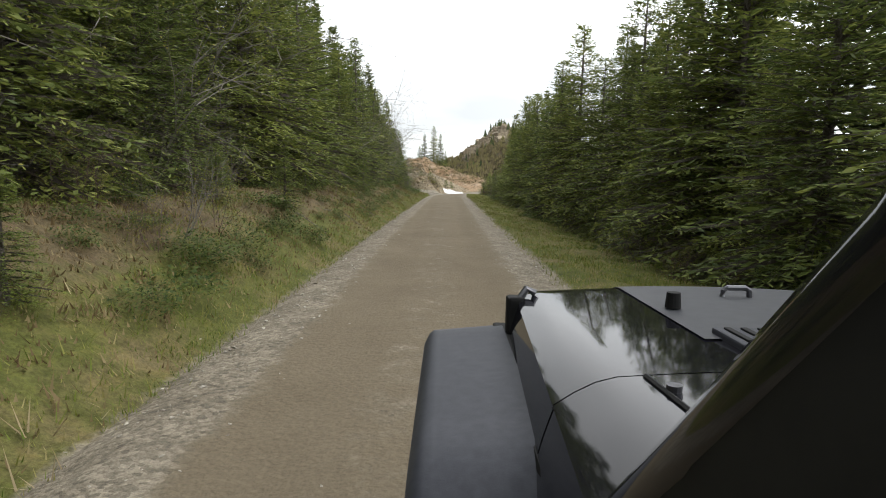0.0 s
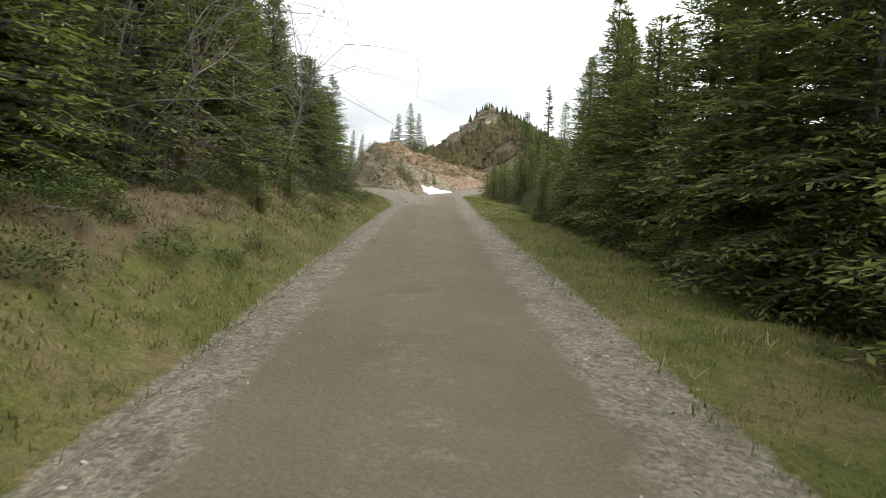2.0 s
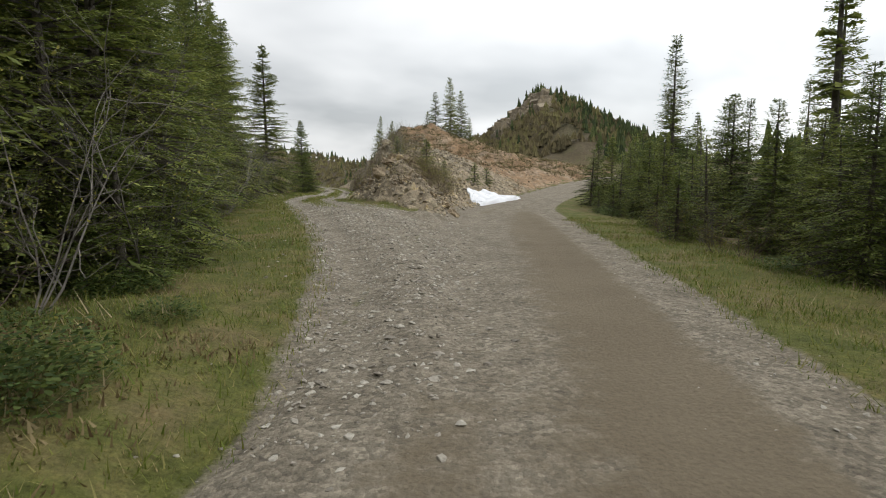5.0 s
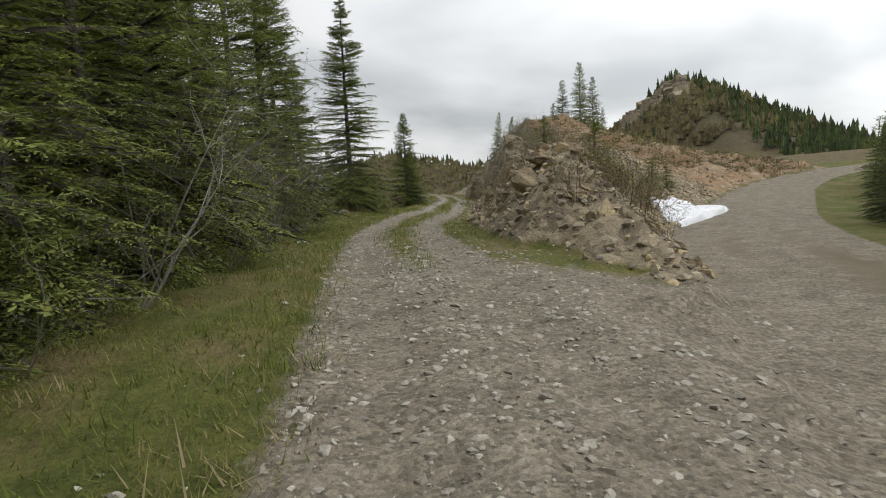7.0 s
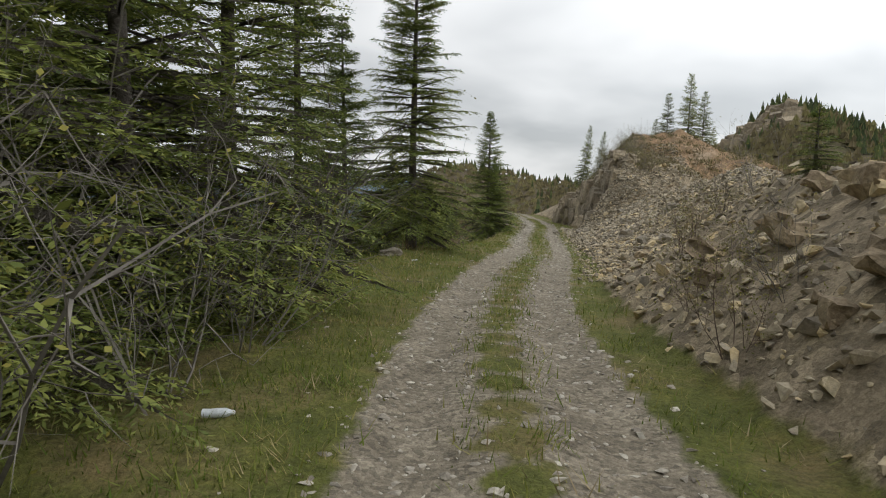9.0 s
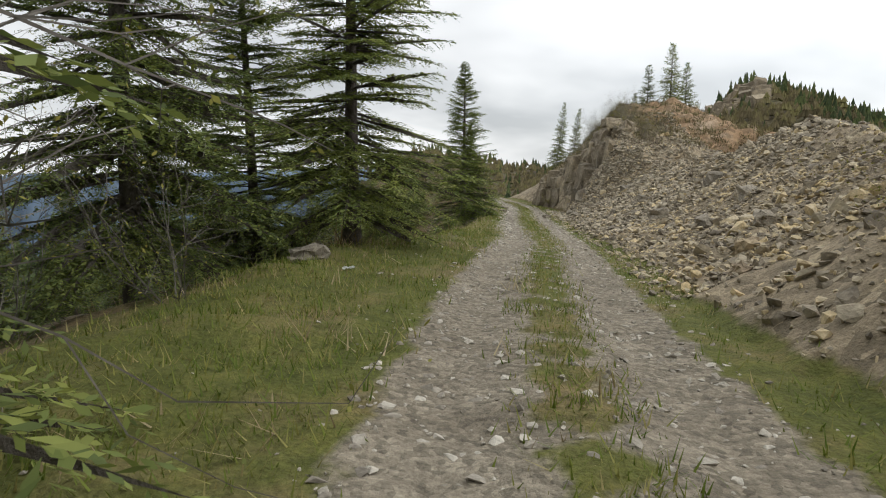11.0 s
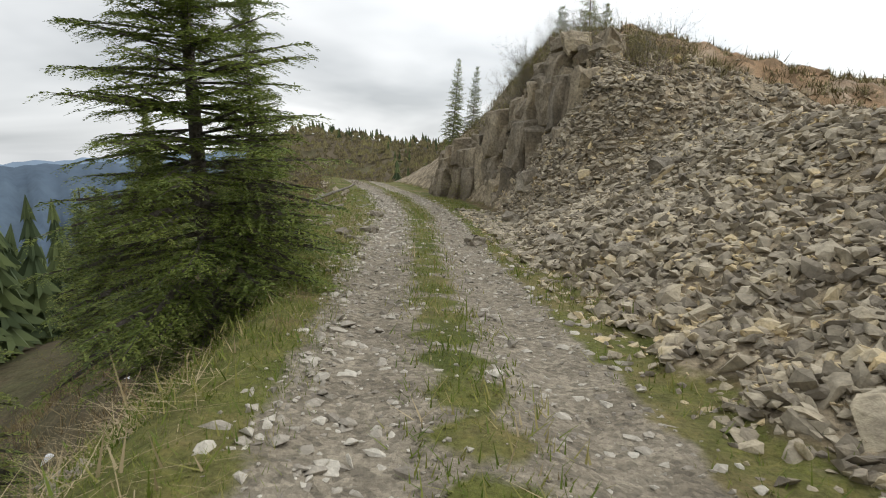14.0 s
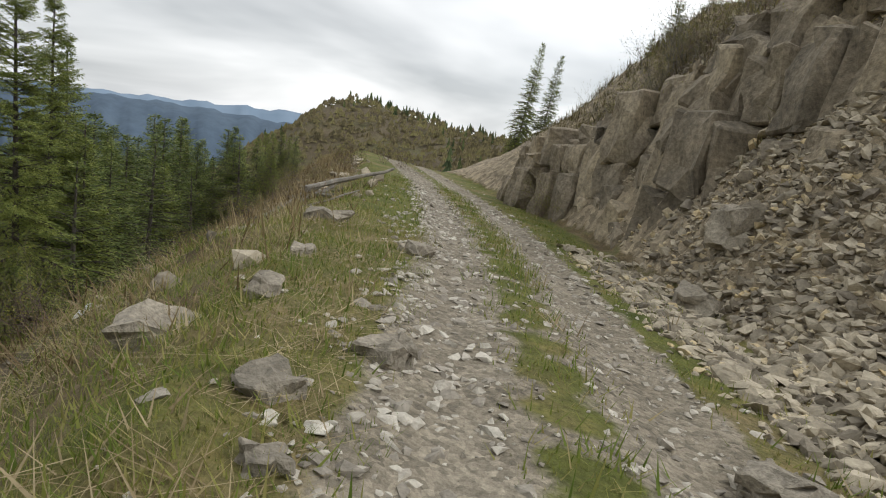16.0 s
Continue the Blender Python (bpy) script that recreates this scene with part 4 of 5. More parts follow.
x, y, z, rg = spread(430000, -17, 7, -2, 128, verge, 41)
grass_field("grass", x, y, z, 0.03 + 0.13 * rg.random(len(x)) ** 2.0, GRASSB, "short green spring grass mixed with last year's straw", 42)
x, y, z, rg = spread(60000, -17, 7, -2, 128, lambda x, y, z, dm, ds, hp: np.clip(verge(x, y, z, dm, ds, hp) * (waves(x, y, 3.7, 4.0) > 0.05), 0, 1) * 0.6, 43)
grass_field("dry_grass", x, y, z, 0.06 + 0.22 * rg.random(len(x)) ** 1.8, STRAW, "tufts of dry straw-coloured grass on the verges", 44, 5)

x, y, z, rg = spread(90000, -18, -9, 99, 119, lambda x, y, z, dm, ds, hp: (ds < -1.0) * (ds > -np.interp(y, [99, 104, 109, 114], [2.6, 2.4, 3.0, 5.0])) * np.clip(0.55 + 0.6 * waves(x, y, 1.9, 3.0), 0.1, 1), 65)
grass_field("fine_grass", x, y, z, 0.025 + 0.055 * rg.random(len(x)), GRASSB, "fine short grass on the outer edge of the track", 66, 6, 0.35)
x, y, z, rg = spread(9000, -18, -9, 99, 119, lambda x, y, z, dm, ds, hp: (ds < -1.2) * (ds > -np.interp(y, [99, 104, 109, 114], [2.8, 2.6, 3.4, 5.4])) * (waves(x, y, 2.3, 5.0) > 0.1), 67)
grass_field("laid_straw", x, y, z + 0.02, 0.12 + 0.26 * rg.random(len(x)), STRAW, "flattened dry straw lying over the grass", 68, 6, 0.35, (1.5, 2.05))
x, y, z, rg = spread(24000, -6.5, -2.0, -2, 66, lambda x, y, z, dm, ds, hp: step01(2.1, 3.2, -dm) * np.clip(0.75 - 0.5 * waves(x, y, 3.1, 1.7), 0.1, 1) * 0.8, 49)
grass_field("dead_bracken", x, y, z, 0.035 + 0.085 * rg.random(len(x)) ** 1.5, DEADLEAF, "brown dead bracken and leaf litter on the bank", 50, 7, 2.0)
x, y, z, rg = spread(22000, -32, -10, 94, 142, lambda x, y, z, dm, ds, hp: step01(1.8, 3.4, -ds) * (ds > -15) * np.clip(0.6 + 0.6 * waves(x, y, 4.1, 2.7), 0.05, 1), 61)
grass_field("slope_brush", x, y, z, 0.15 + 0.42 * rg.random(len(x)) ** 1.5, DEADLEAF, "brown dead brush covering the falling slope", 62, 7)

x, y, z, rg = spread(26000, -14, 14, 98, 142, lambda x, y, z, dm, ds, hp: hp * (((ds > 6) & (y > 126) & (waves(x, y, 7.3, 4.4) > 0.35)) | ((y > 120) & (ds > 3.8) & (waves(x, y, 3.1, 1.4) > -0.2))), 59)
grass_field("bank_scrub", x, y, z, 0.15 + 0.35 * rg.random(len(x)) ** 1.5, SCRUB, "patches of low olive scrub on the spoil bank", 60, 7, 2.2)


# ---- bare shrubs ----
def shrub_mesh(seed, height, stems, spreadout, mat, buds=0, thick=0.02):
    rg = np.random.default_rng(seed)
    V, F, tips = [], [], []

    def tube(p, q, r0, r1):
        n = len(V)
        d = q - p
        d = d / (np.linalg.norm(d) + 1e-9)
        u = np.cross(d, (0.3, 0.9, 0.2)); u /= np.linalg.norm(u)
        w = np.cross(d, u)
        for c, r in ((p, r0), (q, r1)):
            for k in range(3):
                a = 2.094 * k
                V.append(c + (u * math.cos(a) + w * math.sin(a)) * r)
        for k in range(3):
            j = (k + 1) % 3
            F.append((n + k, n + j, n + 3 + j, n + 3 + k))

    def grow(p, d, ln, r, level):
        seg = (5, 3, 2, 1)[level]
        for s in range(seg):
            d = d + rg.normal(0, 0.13 if level == 0 else 0.2, 3) + np.array([0, 0, 0.05])
            d /= np.linalg.norm(d)
            q = p + d * ln / seg
            tube(p, q, r * (1 - 0.6 * s / seg), r * (1 - 0.6 * (s + 1) / seg))
            if level < 3:
                for _ in range(2 if level < 2 else 1):
                    if rg.random() < (0.62, 0.6, 0.8)[level]:
                        e = d * 0.7 + rg.normal(0, 0.55, 3)
                        e /= np.linalg.norm(e)
                        grow(q, e, ln * rg.uniform(0.38, 0.62), r * 0.52, level + 1)
            p = q
        tips.append(p)

    for _ in range(stems):
        a = rg.uniform(0, 6.28)
        t = rg.uniform(0.1, spreadout)
        d = np.array([math.cos(a) * t, math.sin(a) * t, 1.0])
        grow(np.array([math.cos(a) * 0.12, math.sin(a) * 0.12, -0.12]), d / np.linalg.norm(d), height * rg.uniform(0.6, 1.0), thick * rg.uniform(0.7, 1.2), 0)
    wood = mesh_of("wood", np.array(V), F, mat)
    if not buds:
        return wood, None
    bv, bf = [], []
    for p in tips:
        for _ in range(buds):
            c = p + rg.normal(0, 0.05, 3)
            d = rg.normal(0, 1, 3); d /= np.linalg.norm(d)
            e = np.cross(d, rg.normal(0, 1, 3)); e /= np.linalg.norm(e)
            s = rg.uniform(0.010, 0.024)
            n = len(bv)
            bv += [c - d * s, c + e * s * 0.5, c + d * s, c - e * s * 0.5]
            bf += [(n, n + 1, n + 2, n + 3)]
    return wood, mesh_of("bud_foliage", np.array(bv), bf, BUD)


SHRUBS = {
    "alder": shrub_mesh(51, 2.6, 6, 0.9, TWIG, 2, 0.017),
    "willow": shrub_mesh(52, 1.6, 6, 0.9, TWIG, 1, 0.010),
    "red": shrub_mesh(53, 1.1, 6, 0.9, REDTWIG, 1, 0.008),
    "tall": shrub_mesh(54, 4.2, 4, 0.35, TWIG, 1, 0.02),
    "budding": shrub_mesh(55, 1.3, 6, 0.8, REDTWIG, 2, 0.009),
}


def shrub(kind, x, y, scale, label, group):
    e = new("bare_shrub")
    e.empty_display_size = 0.2
    e.matrix_basis = Matrix.LocRotScale((x, y, float(high(x, y)[0])), Euler((0, 0, rnd.uniform(0, 6.28))), (scale,) * 3)
    wood, buds = SHRUBS[kind]
    part_mesh("wood", wood, e)
    if buds:
        tagged(part_mesh("bud_foliage", buds, e, "yellow-green spring buds"), kind="stuff")
    return tagged(e, label, "shrub", group)


S1 = "leafless grey shrub with thin twigs beside the track"
for yy in np.arange(67, 92, 1.9):
    i = int(np.abs(TRACK_D[:, 1] - yy).argmin())
    for d in (rnd.uniform(3.3, 3.9),) + ((rnd.uniform(4.8, 6),) if yy > 79 else ()):
        shrub(rnd.choice(["alder", "willow", "alder"]), float(TRACK_D[i, 0] - d), float(TRACK_D[i, 1] - 0.2 * d), rnd.uniform(0.75, 1.15), S1, "shrubs beside the track")
for _ in range(26):
    yy = rnd.uniform(-2, 66)
    shrub(rnd.choice(["red", "willow", "budding"]), 0.2 - rnd.uniform(3.4, 4.8), yy, rnd.uniform(0.5, 0.9), "low bare shrub on the grassy road bank", "shrubs on the bank")
for _ in range(16):
    shrub(rnd.choice(["tall", "alder"]), -5.3 - rnd.uniform(0, 1.2), rnd.uniform(4, 60), rnd.uniform(1.0, 1.7), "leafless grey alder among the conifers", "alders in the wood")
for _ in range(30):
    shrub(rnd.choice(["red", "budding", "willow"]), 0.3 + rnd.uniform(4.3, 5.4), rnd.uniform(8, 80), rnd.uniform(0.5, 0.9), "low brown bare shrub at the wood's edge", "shrubs below the road")


# ---- the rock face ----
def block_mesh(seed, w, d, h, mat, lean=0.12):
    """One fractured block: a bevelled box with chipped, uneven faces."""
    rg = np.random.default_rng(seed)
    bm = bmesh.new()
    bmesh.ops.create_cube(bm, size=1.0)
    for v in bm.verts:
        v.co.x *= w * rg.uniform(0.75, 1.1)
        v.co.y *= d * rg.uniform(0.8, 1.1)
        v.co.z = v.co.z * h * rg.uniform(0.88, 1.08)
        v.co.y += lean * v.co.z
    bmesh.ops.subdivide_edges(bm, edges=bm.edges[:], cuts=2, use_grid_fill=True)
    for v in bm.verts:
        v.co += Vector(rg.normal(0, 0.07, 3)) * min(1.0, w)
    bmesh.ops.bevel(bm, geom=[e for e in bm.edges if e.calc_face_angle(0) > 0.7], offset=0.055 * min(1.0, w), segments=1, affect="EDGES")
    bmesh.ops.triangulate(bm, faces=bm.faces[:])
    me = bpy.data.meshes.new("rock_block")
    bm.to_mesh(me)
    bm.free()
    me.materials.append(mat)
    return me


cliff = tagged(new("cliff"), "cracked grey-brown rock face rising beside the track", "rock")
cliff.location = (-10.6, 123.0, 0)
FACE = np.array([(-8.6, 117.6), (-9.4, 119.2), (-10.1, 121.3), (-10.6, 123.3), (-11.3, 125.6), (-12.4, 128.0), (-13.8, 130.6)])
fd = np.r_[0, np.cumsum(np.hypot(*np.diff(FACE, axis=0).T))]
rk = random.Random(5)
pos, count = 0.0, 0
while pos < fd[-1]:
    wdt = rk.uniform(0.5, 1.0)
    fx, fy = np.interp(pos + wdt / 2, fd, FACE[:, 0]), np.interp(pos + wdt / 2, fd, FACE[:, 1])
    top = float(np.interp(fy, [117.5, 119, 121, 123, 125.5, 127.5, 130.5], [0.9, 2.7, 3.7, 3.5, 2.5, 1.4, 0.5])) + rk.uniform(-0.5, 0.35)
    base = -1.3
    zz = base
    back = rk.uniform(-0.25, 0.25)
    while zz < top:
        hh = min(rk.uniform(0.8, 2.1), top - zz + 0.2)
        if hh < 0.25:
            break
        count += 1
        ob = part_mesh("rock_block", block_mesh(600 + count, wdt * 1.12, 1.5, hh, CLIFF), cliff)
        push = 0.30 * (zz + hh / 2 - base) * 0.55 + back + rk.uniform(-0.26, 0.26)
        nrm = (0.93, 0.36)
        ob.matrix_basis = pose(fx + nrm[0] * (0.45 + push) + 0.114 * (zz + 0.7) - cliff.location.x, fy + nrm[1] * (0.45 + push) - cliff.location.y, zz + hh / 2 - float(cant(fx + 0.4 + push, fy)), rk.uniform(-7, 7), rk.uniform(-7, 7), -68 + rk.uniform(-18, 18))
        zz += hh * 0.97
    pos += wdt * 0.9
for bx, by, bz, bw in ((-8.9, 121.5, 4.2, 0.9), (-8.2, 120.0, 3.9, 0.8), (-9.3, 122.6, 4.3, 0.7), (-8.3, 120.6, 3.3, 0.7), (-8.6, 121.0, 3.8, 0.6)):
    count += 1
    ob = part_mesh("rock_block", block_mesh(600 + count, bw, bw * 0.9, bw * 0.7, CLIFF, 0.0), cliff)
    ob.matrix_basis = pose(bx + 0.5 - cliff.location.x, by - cliff.location.y, bz - float(cant(bx, by)), rk.uniform(-14, 14), rk.uniform(-14, 14), rk.uniform(0, 360))

crag = tagged(new("rocky_crag"), "dark broken rock crag on the top of the far hill", "rock")
crag.location = (24, 284, 28)
for k in range(110):
    cx, cy, cs = rk.uniform(8, 27), rk.uniform(256, 287), rk.uniform(2.0, 5.0)
    count += 1
    ob = part_mesh("rock_block", block_mesh(600 + count, cs, cs * 0.8, cs * 1.3, CLIFF, 0.1), crag)
    ob.matrix_basis = pose(cx - 24, cy - 284, float(high(cx, cy)[0]) - cs * 0.22 - 28, rk.uniform(-20, 20), rk.uniform(-20, 20), rk.uniform(0, 360))

outcrop = tagged(new("rock_outcrop"), "jutting tan rock slabs breaking out of the stony knoll", "rock")
outcrop.location = (-3.6, 85.5, 1.5)
for k in range(26):
    oy = rk.uniform(82.2, 91.0)
    i = int(np.abs(TRACK_D[:, 1] - oy).argmin())
    ox = float(TRACK_D[i, 0]) + rk.uniform(2.5, 4.9)
    os2 = rk.uniform(0.25, 0.75)
    count += 1
    ob = part_mesh("rock_slab", block_mesh(900 + count, os2, os2 * 0.8, os2 * rk.uniform(0.3, 0.5), TANROCK, 0.0), outcrop)
    ob.matrix_basis = pose(ox + 3.6, oy - 85.5, float(high(ox, oy)[0]) + 0.02 - 1.5, rk.uniform(-16, 16), rk.uniform(8, 34), rk.uniform(-40, 40))


# ---- boulders ----
def boulder(x, y, size, label, flat=0.65, turn=None, mat=None):
    sd = int(abs(x * 131 + y * 17)) + 3
    me = block_mesh(sd, size, size * 0.78, size * flat, mat or BOULDER, 0.05)
    me.name = "boulder"
    z = float(high(x, y)[0]) + size * flat * 0.12
    ob = tagged(new("boulder", me), label, "rock", "boulders by the track")
    ob.matrix_world = pose(x, y, z, rk.uniform(-10, 10), rk.uniform(-10, 10), rk.uniform(0, 360) if turn is None else turn)
    return ob


B1, B2 = "large angular grey boulder at the foot of the rubble slope", "weathered grey rock set in the grassy edge of the track"
for bx, by, bs in ((-6.7, 103.2, 0.62), (-5.2, 105.0, 0.7), (-5.9, 95.6, 0.45), (-5.4, 97.2, 0.45), (-4.9, 88.4, 0.55), (-6.2, 94.2, 0.35), (-3.0, 90.0, 0.6), (-10.3, 118.6, 0.75), (-9.3, 115.6, 0.5), (-9.6, 112.2, 0.4), (-6.0, 99.4, 0.5), (-4.2, 86.0, 0.5), (-2.6, 83.2, 0.45), (-7.0, 107.2, 0.5), (-5.0, 101.0, 0.6), (-7.6, 114.0, 0.6)):
    boulder(bx, by, bs * (0.7 if by < 96 else 0.85), B1 if by > 96 else "tan angular rock bedded in the stony knoll", mat=TANROCK if by < 96 else BOULDER)
for bx, by, bs, fl in ((-14.4, 113.9, 0.52, 0.4), (-13.95, 114.3, 0.26, 0.6), (-13.25, 113.0, 0.27, 0.5), (-13.0, 112.5, 0.16, 0.6), (-14.3, 115.6, 0.25, 0.6), (-13.0, 104.2, 0.34, 0.5), (-12.7, 105.6, 0.3, 0.5), (-12.2, 101.6, 0.35, 0.5), (-12.6, 99.6, 0.3, 0.6), (-12.95, 113.8, 0.3, 0.5), (-8.9, 110.2, 0.55, 0.3), (-10.95, 113.6, 0.4, 0.5), (-13.6, 117.0, 0.35, 0.5), (-14.9, 117.6, 0.5, 0.5), (-12.1, 102.5, 0.36, 0.6), (-11.85, 101.3, 0.42, 0.6), (-12.35, 103.3, 0.34, 0.6), (-12.6, 104.6, 0.28, 0.6)):
    boulder(bx, by, bs, B2, fl)
boulder(-9.75, 119.3, 0.8, B1, 0.7, 20)
boulder(-11.45, 93.4, 0.5, "flat mossy boulder sunk in the grassy edge of the track", 0.4, 30)
x, y, z, rg = spread(2600, -21, -13.5, 112, 134, lambda x, y, z, dm, ds, hp: ((ds < -2.0) & (ds > -5.5)) * 0.1 * (y > 115), 71)
rock_field("edge_rocks", x, y, z, 0.06 + 0.20 * rg.random(len(x)) ** 2, TALUS, "grey rocks tipped over the outer edge of the track", 72)


# ---- dead wood ----
def stick(name, a, b, r, label, seed):
    rg = np.random.default_rng(seed)
    a, b = np.array(a, float), np.array(b, float)
    d = (b - a) / np.linalg.norm(b - a)
    u = np.cross(d, (0.1, 0.2, 1.0)); u /= np.linalg.norm(u)
    w = np.cross(d, u)
    V, F, m, k = [], [], 8, 7
    for i in range(m):
        t = i / (m - 1)
        c = a + (b - a) * t + (u * rg.normal(0, 0.25) + w * rg.normal(0, 0.25)) * r
        for j in range(k):
            q = 6.283 * j / k
            V.append(c + (u * math.cos(q) + w * math.sin(q)) * r * (1 - 0.45 * t) * rg.uniform(0.85, 1.12))
    for i in range(m - 1):
        for j in range(k):
            F.append((i * k + j, i * k + (j + 1) % k, (i + 1) * k + (j + 1) % k, (i + 1) * k + j))
    F += [tuple(range(k))[::-1], tuple(range((m - 1) * k, m * k))]
    return tagged(new(name, mesh_of(name, np.array(V), F, DEADWOOD)), label, "log", "dead wood over the edge")


def laid(x0, y0, x1, y1, r, label, seed, lift=0.0):
    z0, z1 = high(x0, y0)[0], high(x1, y1)[0]
    stick("log", (x0, y0, z0 + r * 0.6 + lift), (x1, y1, z1 + r * 0.5 + lift * 1.5), r, label, seed)


laid(-16.9, 121.4, -16.3, 125.2, 0.065, "long bleached log lying on the rocks", 1, 0.2)
laid(-17.3, 120.4, -16.7, 122.4, 0.075, "grey weathered log among the rocks", 2, 0.1)
for k in range(14):
    qx, qy = rk.uniform(-19, -16.2), rk.uniform(117, 127)
    qa = rk.uniform(0, 6.28)
    laid(qx, qy, qx + math.cos(qa) * rk.uniform(0.6, 1.6), qy + math.sin(qa) * rk.uniform(0.6, 1.6), rk.uniform(0.02, 0.05), "bleached broken branch over the track's edge", 10 + k, 0.08)
for k in range(12):
    qy = rk.uniform(9, 60)
    qa = rk.uniform(0, 6.28)
    qx = -rk.uniform(2.4, 4.0)
    laid(qx, qy, qx + math.cos(qa) * rk.uniform(0.4, 1.0), qy + math.sin(qa) * rk.uniform(0.4, 1.0), 0.015, "dry fallen stick on the grassy bank", 40 + k, 0.03)


# ---- snow left on the bank ----
def snow_patch():
    u, v = np.meshgrid(np.linspace(0, 1, 40), np.linspace(0, 1, 22))
    u, v = u.ravel(), v.ravel()
    wid = np.sin(np.pi * np.clip(u, 0, 1)) ** 0.6
    x = 0.1 + 2.9 * u - 1.5 * (v - 0.15) * wid + 0.12 * waves(u * 4, v * 4, 1.7, 2.0)
    y = 92.2 + 6.2 * u + 1.9 * (v - 0.15) * wid
    z = high(x, y) + 0.11 + 0.22 * np.sin(np.pi * np.clip(v, 0, 1)) ** 0.5 * wid - 0.18 * ((v < 0.01) | (v > 0.99) | (u < 0.01) | (u > 0.99)) + 0.02 * waves(x, y, 0.8, 1.0)
    f = [(i * 40 + j, i * 40 + j + 1, (i + 1) * 40 + j + 1, (i + 1) * 40 + j) for i in range(21) for j in range(39)]
    tagged(new("snow_patch", mesh_of("snow_patch", np.stack([x, y, z], 1), f, SNOW, True)), "patch of old white snow on the road bank", "snow")


snow_patch()


def snow_scrap(x, y, size):
    rg = np.random.default_rng(int(abs(x * 10)))
    a = np.linspace(0, 2 * np.pi, 18, endpoint=False)
    r = size * (0.55 + 0.45 * np.abs(np.sin(a * 1.5 + x)) + rg.uniform(-0.1, 0.1, 18))
    V = [(x, y, float(high(x, y)[0]) + 0.07)]
    for q, lift in ((0.55, 0.065), (1.0, -0.02)):
        px, py = x + r * q * np.cos(a), y + r * q * np.sin(a) * 0.5
        V += list(zip(px, py, high(px, py) + lift))
    F = [(0, 1 + k, 1 + (k + 1) % 18) for k in range(18)] + [(1 + k, 19 + k, 19 + (k + 1) % 18, 1 + (k + 1) % 18) for k in range(18)]
    tagged(new("snow_scrap", mesh_of("snow_scrap", V, F, SNOW, True)), "small scrap of white snow lingering on the falling slope", "snow", "snow scraps")


for fx, fy, fs in ((-17.0, 116.2, 0.16), (-18.7, 114.6, 0.3), (-20.2, 113.6, 0.2)):
    snow_scrap(fx, fy, fs)


def lathe(profile, seg=14):
    bm = bmesh.new()
    rings = [[bm.verts.new((r * math.cos(6.2832 * k / seg), r * math.sin(6.2832 * k / seg), z)) for k in range(seg)] for z, r in profile]
    for a, b in zip(rings, rings[1:]):
        for k in range(seg):
            bm.faces.new((a[k], a[(k + 1) % seg], b[(k + 1) % seg], b[k]))
    bm.faces.new(rings[0][::-1])
    bm.faces.new(rings[-1])
    return bm


CLEAR = material("scuffed_clear_plastic", [(0.3, (0.55, 0.58, 0.60)), (0.7, (0.72, 0.75, 0.77))], scale=30, rough=0.25, bump=0.3, bump_scale=60)
CAP = material("white_plastic_cap", [(0.3, (0.65, 0.66, 0.66)), (0.7, (0.78, 0.78, 0.78))], scale=20, rough=0.4)
bottle = tagged(new("plastic_bottle"), "crushed clear plastic bottle lying in the grass", "bottle")
bottle.matrix_basis = pose(-8.3, 83.95, float(high(-8.3, 83.95)[0]) + 0.035, 0, 88, 25)
part("body", lathe([(-0.11, 0.026), (-0.105, 0.033), (-0.05, 0.030), (-0.01, 0.034), (0.05, 0.033), (0.08, 0.022), (0.095, 0.012)]), CLEAR, bottle, smooth=True)
part("cap", lathe([(0.093, 0.015), (0.112, 0.015)]), CAP, bottle, "white screw cap")


def wrapper(x, y):
    rg = np.random.default_rng(4)
    u, v = np.meshgrid(np.linspace(-1, 1, 9), np.linspace(-1, 1, 7))
    P = np.stack([0.07 * u.ravel(), 0.045 * v.ravel(), 0.012 + 0.012 * np.abs(rg.normal(0, 1, u.size))], 1)
    F = [(i * 9 + j, i * 9 + j + 1, (i + 1) * 9 + j + 1, (i + 1) * 9 + j) for i in range(6) for j in range(8)]
    bm = bmesh.new()
    vs = [bm.verts.new(p) for p in P]
    for f in F:
        bm.faces.new([vs[k] for k in f])
    bmesh.ops.solidify(bm, geom=bm.faces[:], thickness=0.002)
    me = bpy.data.meshes.new("wrapper")
    bm.to_mesh(me)
    bm.free()
    me.materials.append(CAP)
    ob = tagged(new("litter_wrapper", me), "crumpled white wrapper dropped in the grass", "litter")
    ob.matrix_world = pose(x, y, float(high(x, y)[0]) + 0.02, 4, -6, 40)


wrapper(-10.54, 92.69)


# ---- low plants ----
def leafy_mesh(seed, height, spread_r, leaves):
    rg = np.random.default_rng(seed)
    V, F = [], []
    for k in range(leaves):
        a, r = rg.uniform(0, 6.28), spread_r * math.sqrt(rg.random())
        c = np.array([math.cos(a) * r, math.sin(a) * r, height * rg.random() * (1 - 0.55 * (r / spread_r) ** 2)])
        d = np.array([math.cos(a) + rg.normal(0, 0.5), math.sin(a) + rg.normal(0, 0.5), rg.normal(0.1, 0.35)])
        d /= np.linalg.norm(d)
        q = np.cross(d, (0, 0, 1)) + rg.normal(0, 0.25, 3)
        q /= np.linalg.norm(q)
        s = rg.uniform(0.03, 0.07)
        n = len(V)
        V += [c, c + d * s * 0.5 + q * s * 0.28, c + d * s, c + d * s * 0.5 - q * s * 0.28]
        F += [(n, n + 1, n + 2, n + 3)]
    return mesh_of("leaves", np.array(V), F, PLANT)


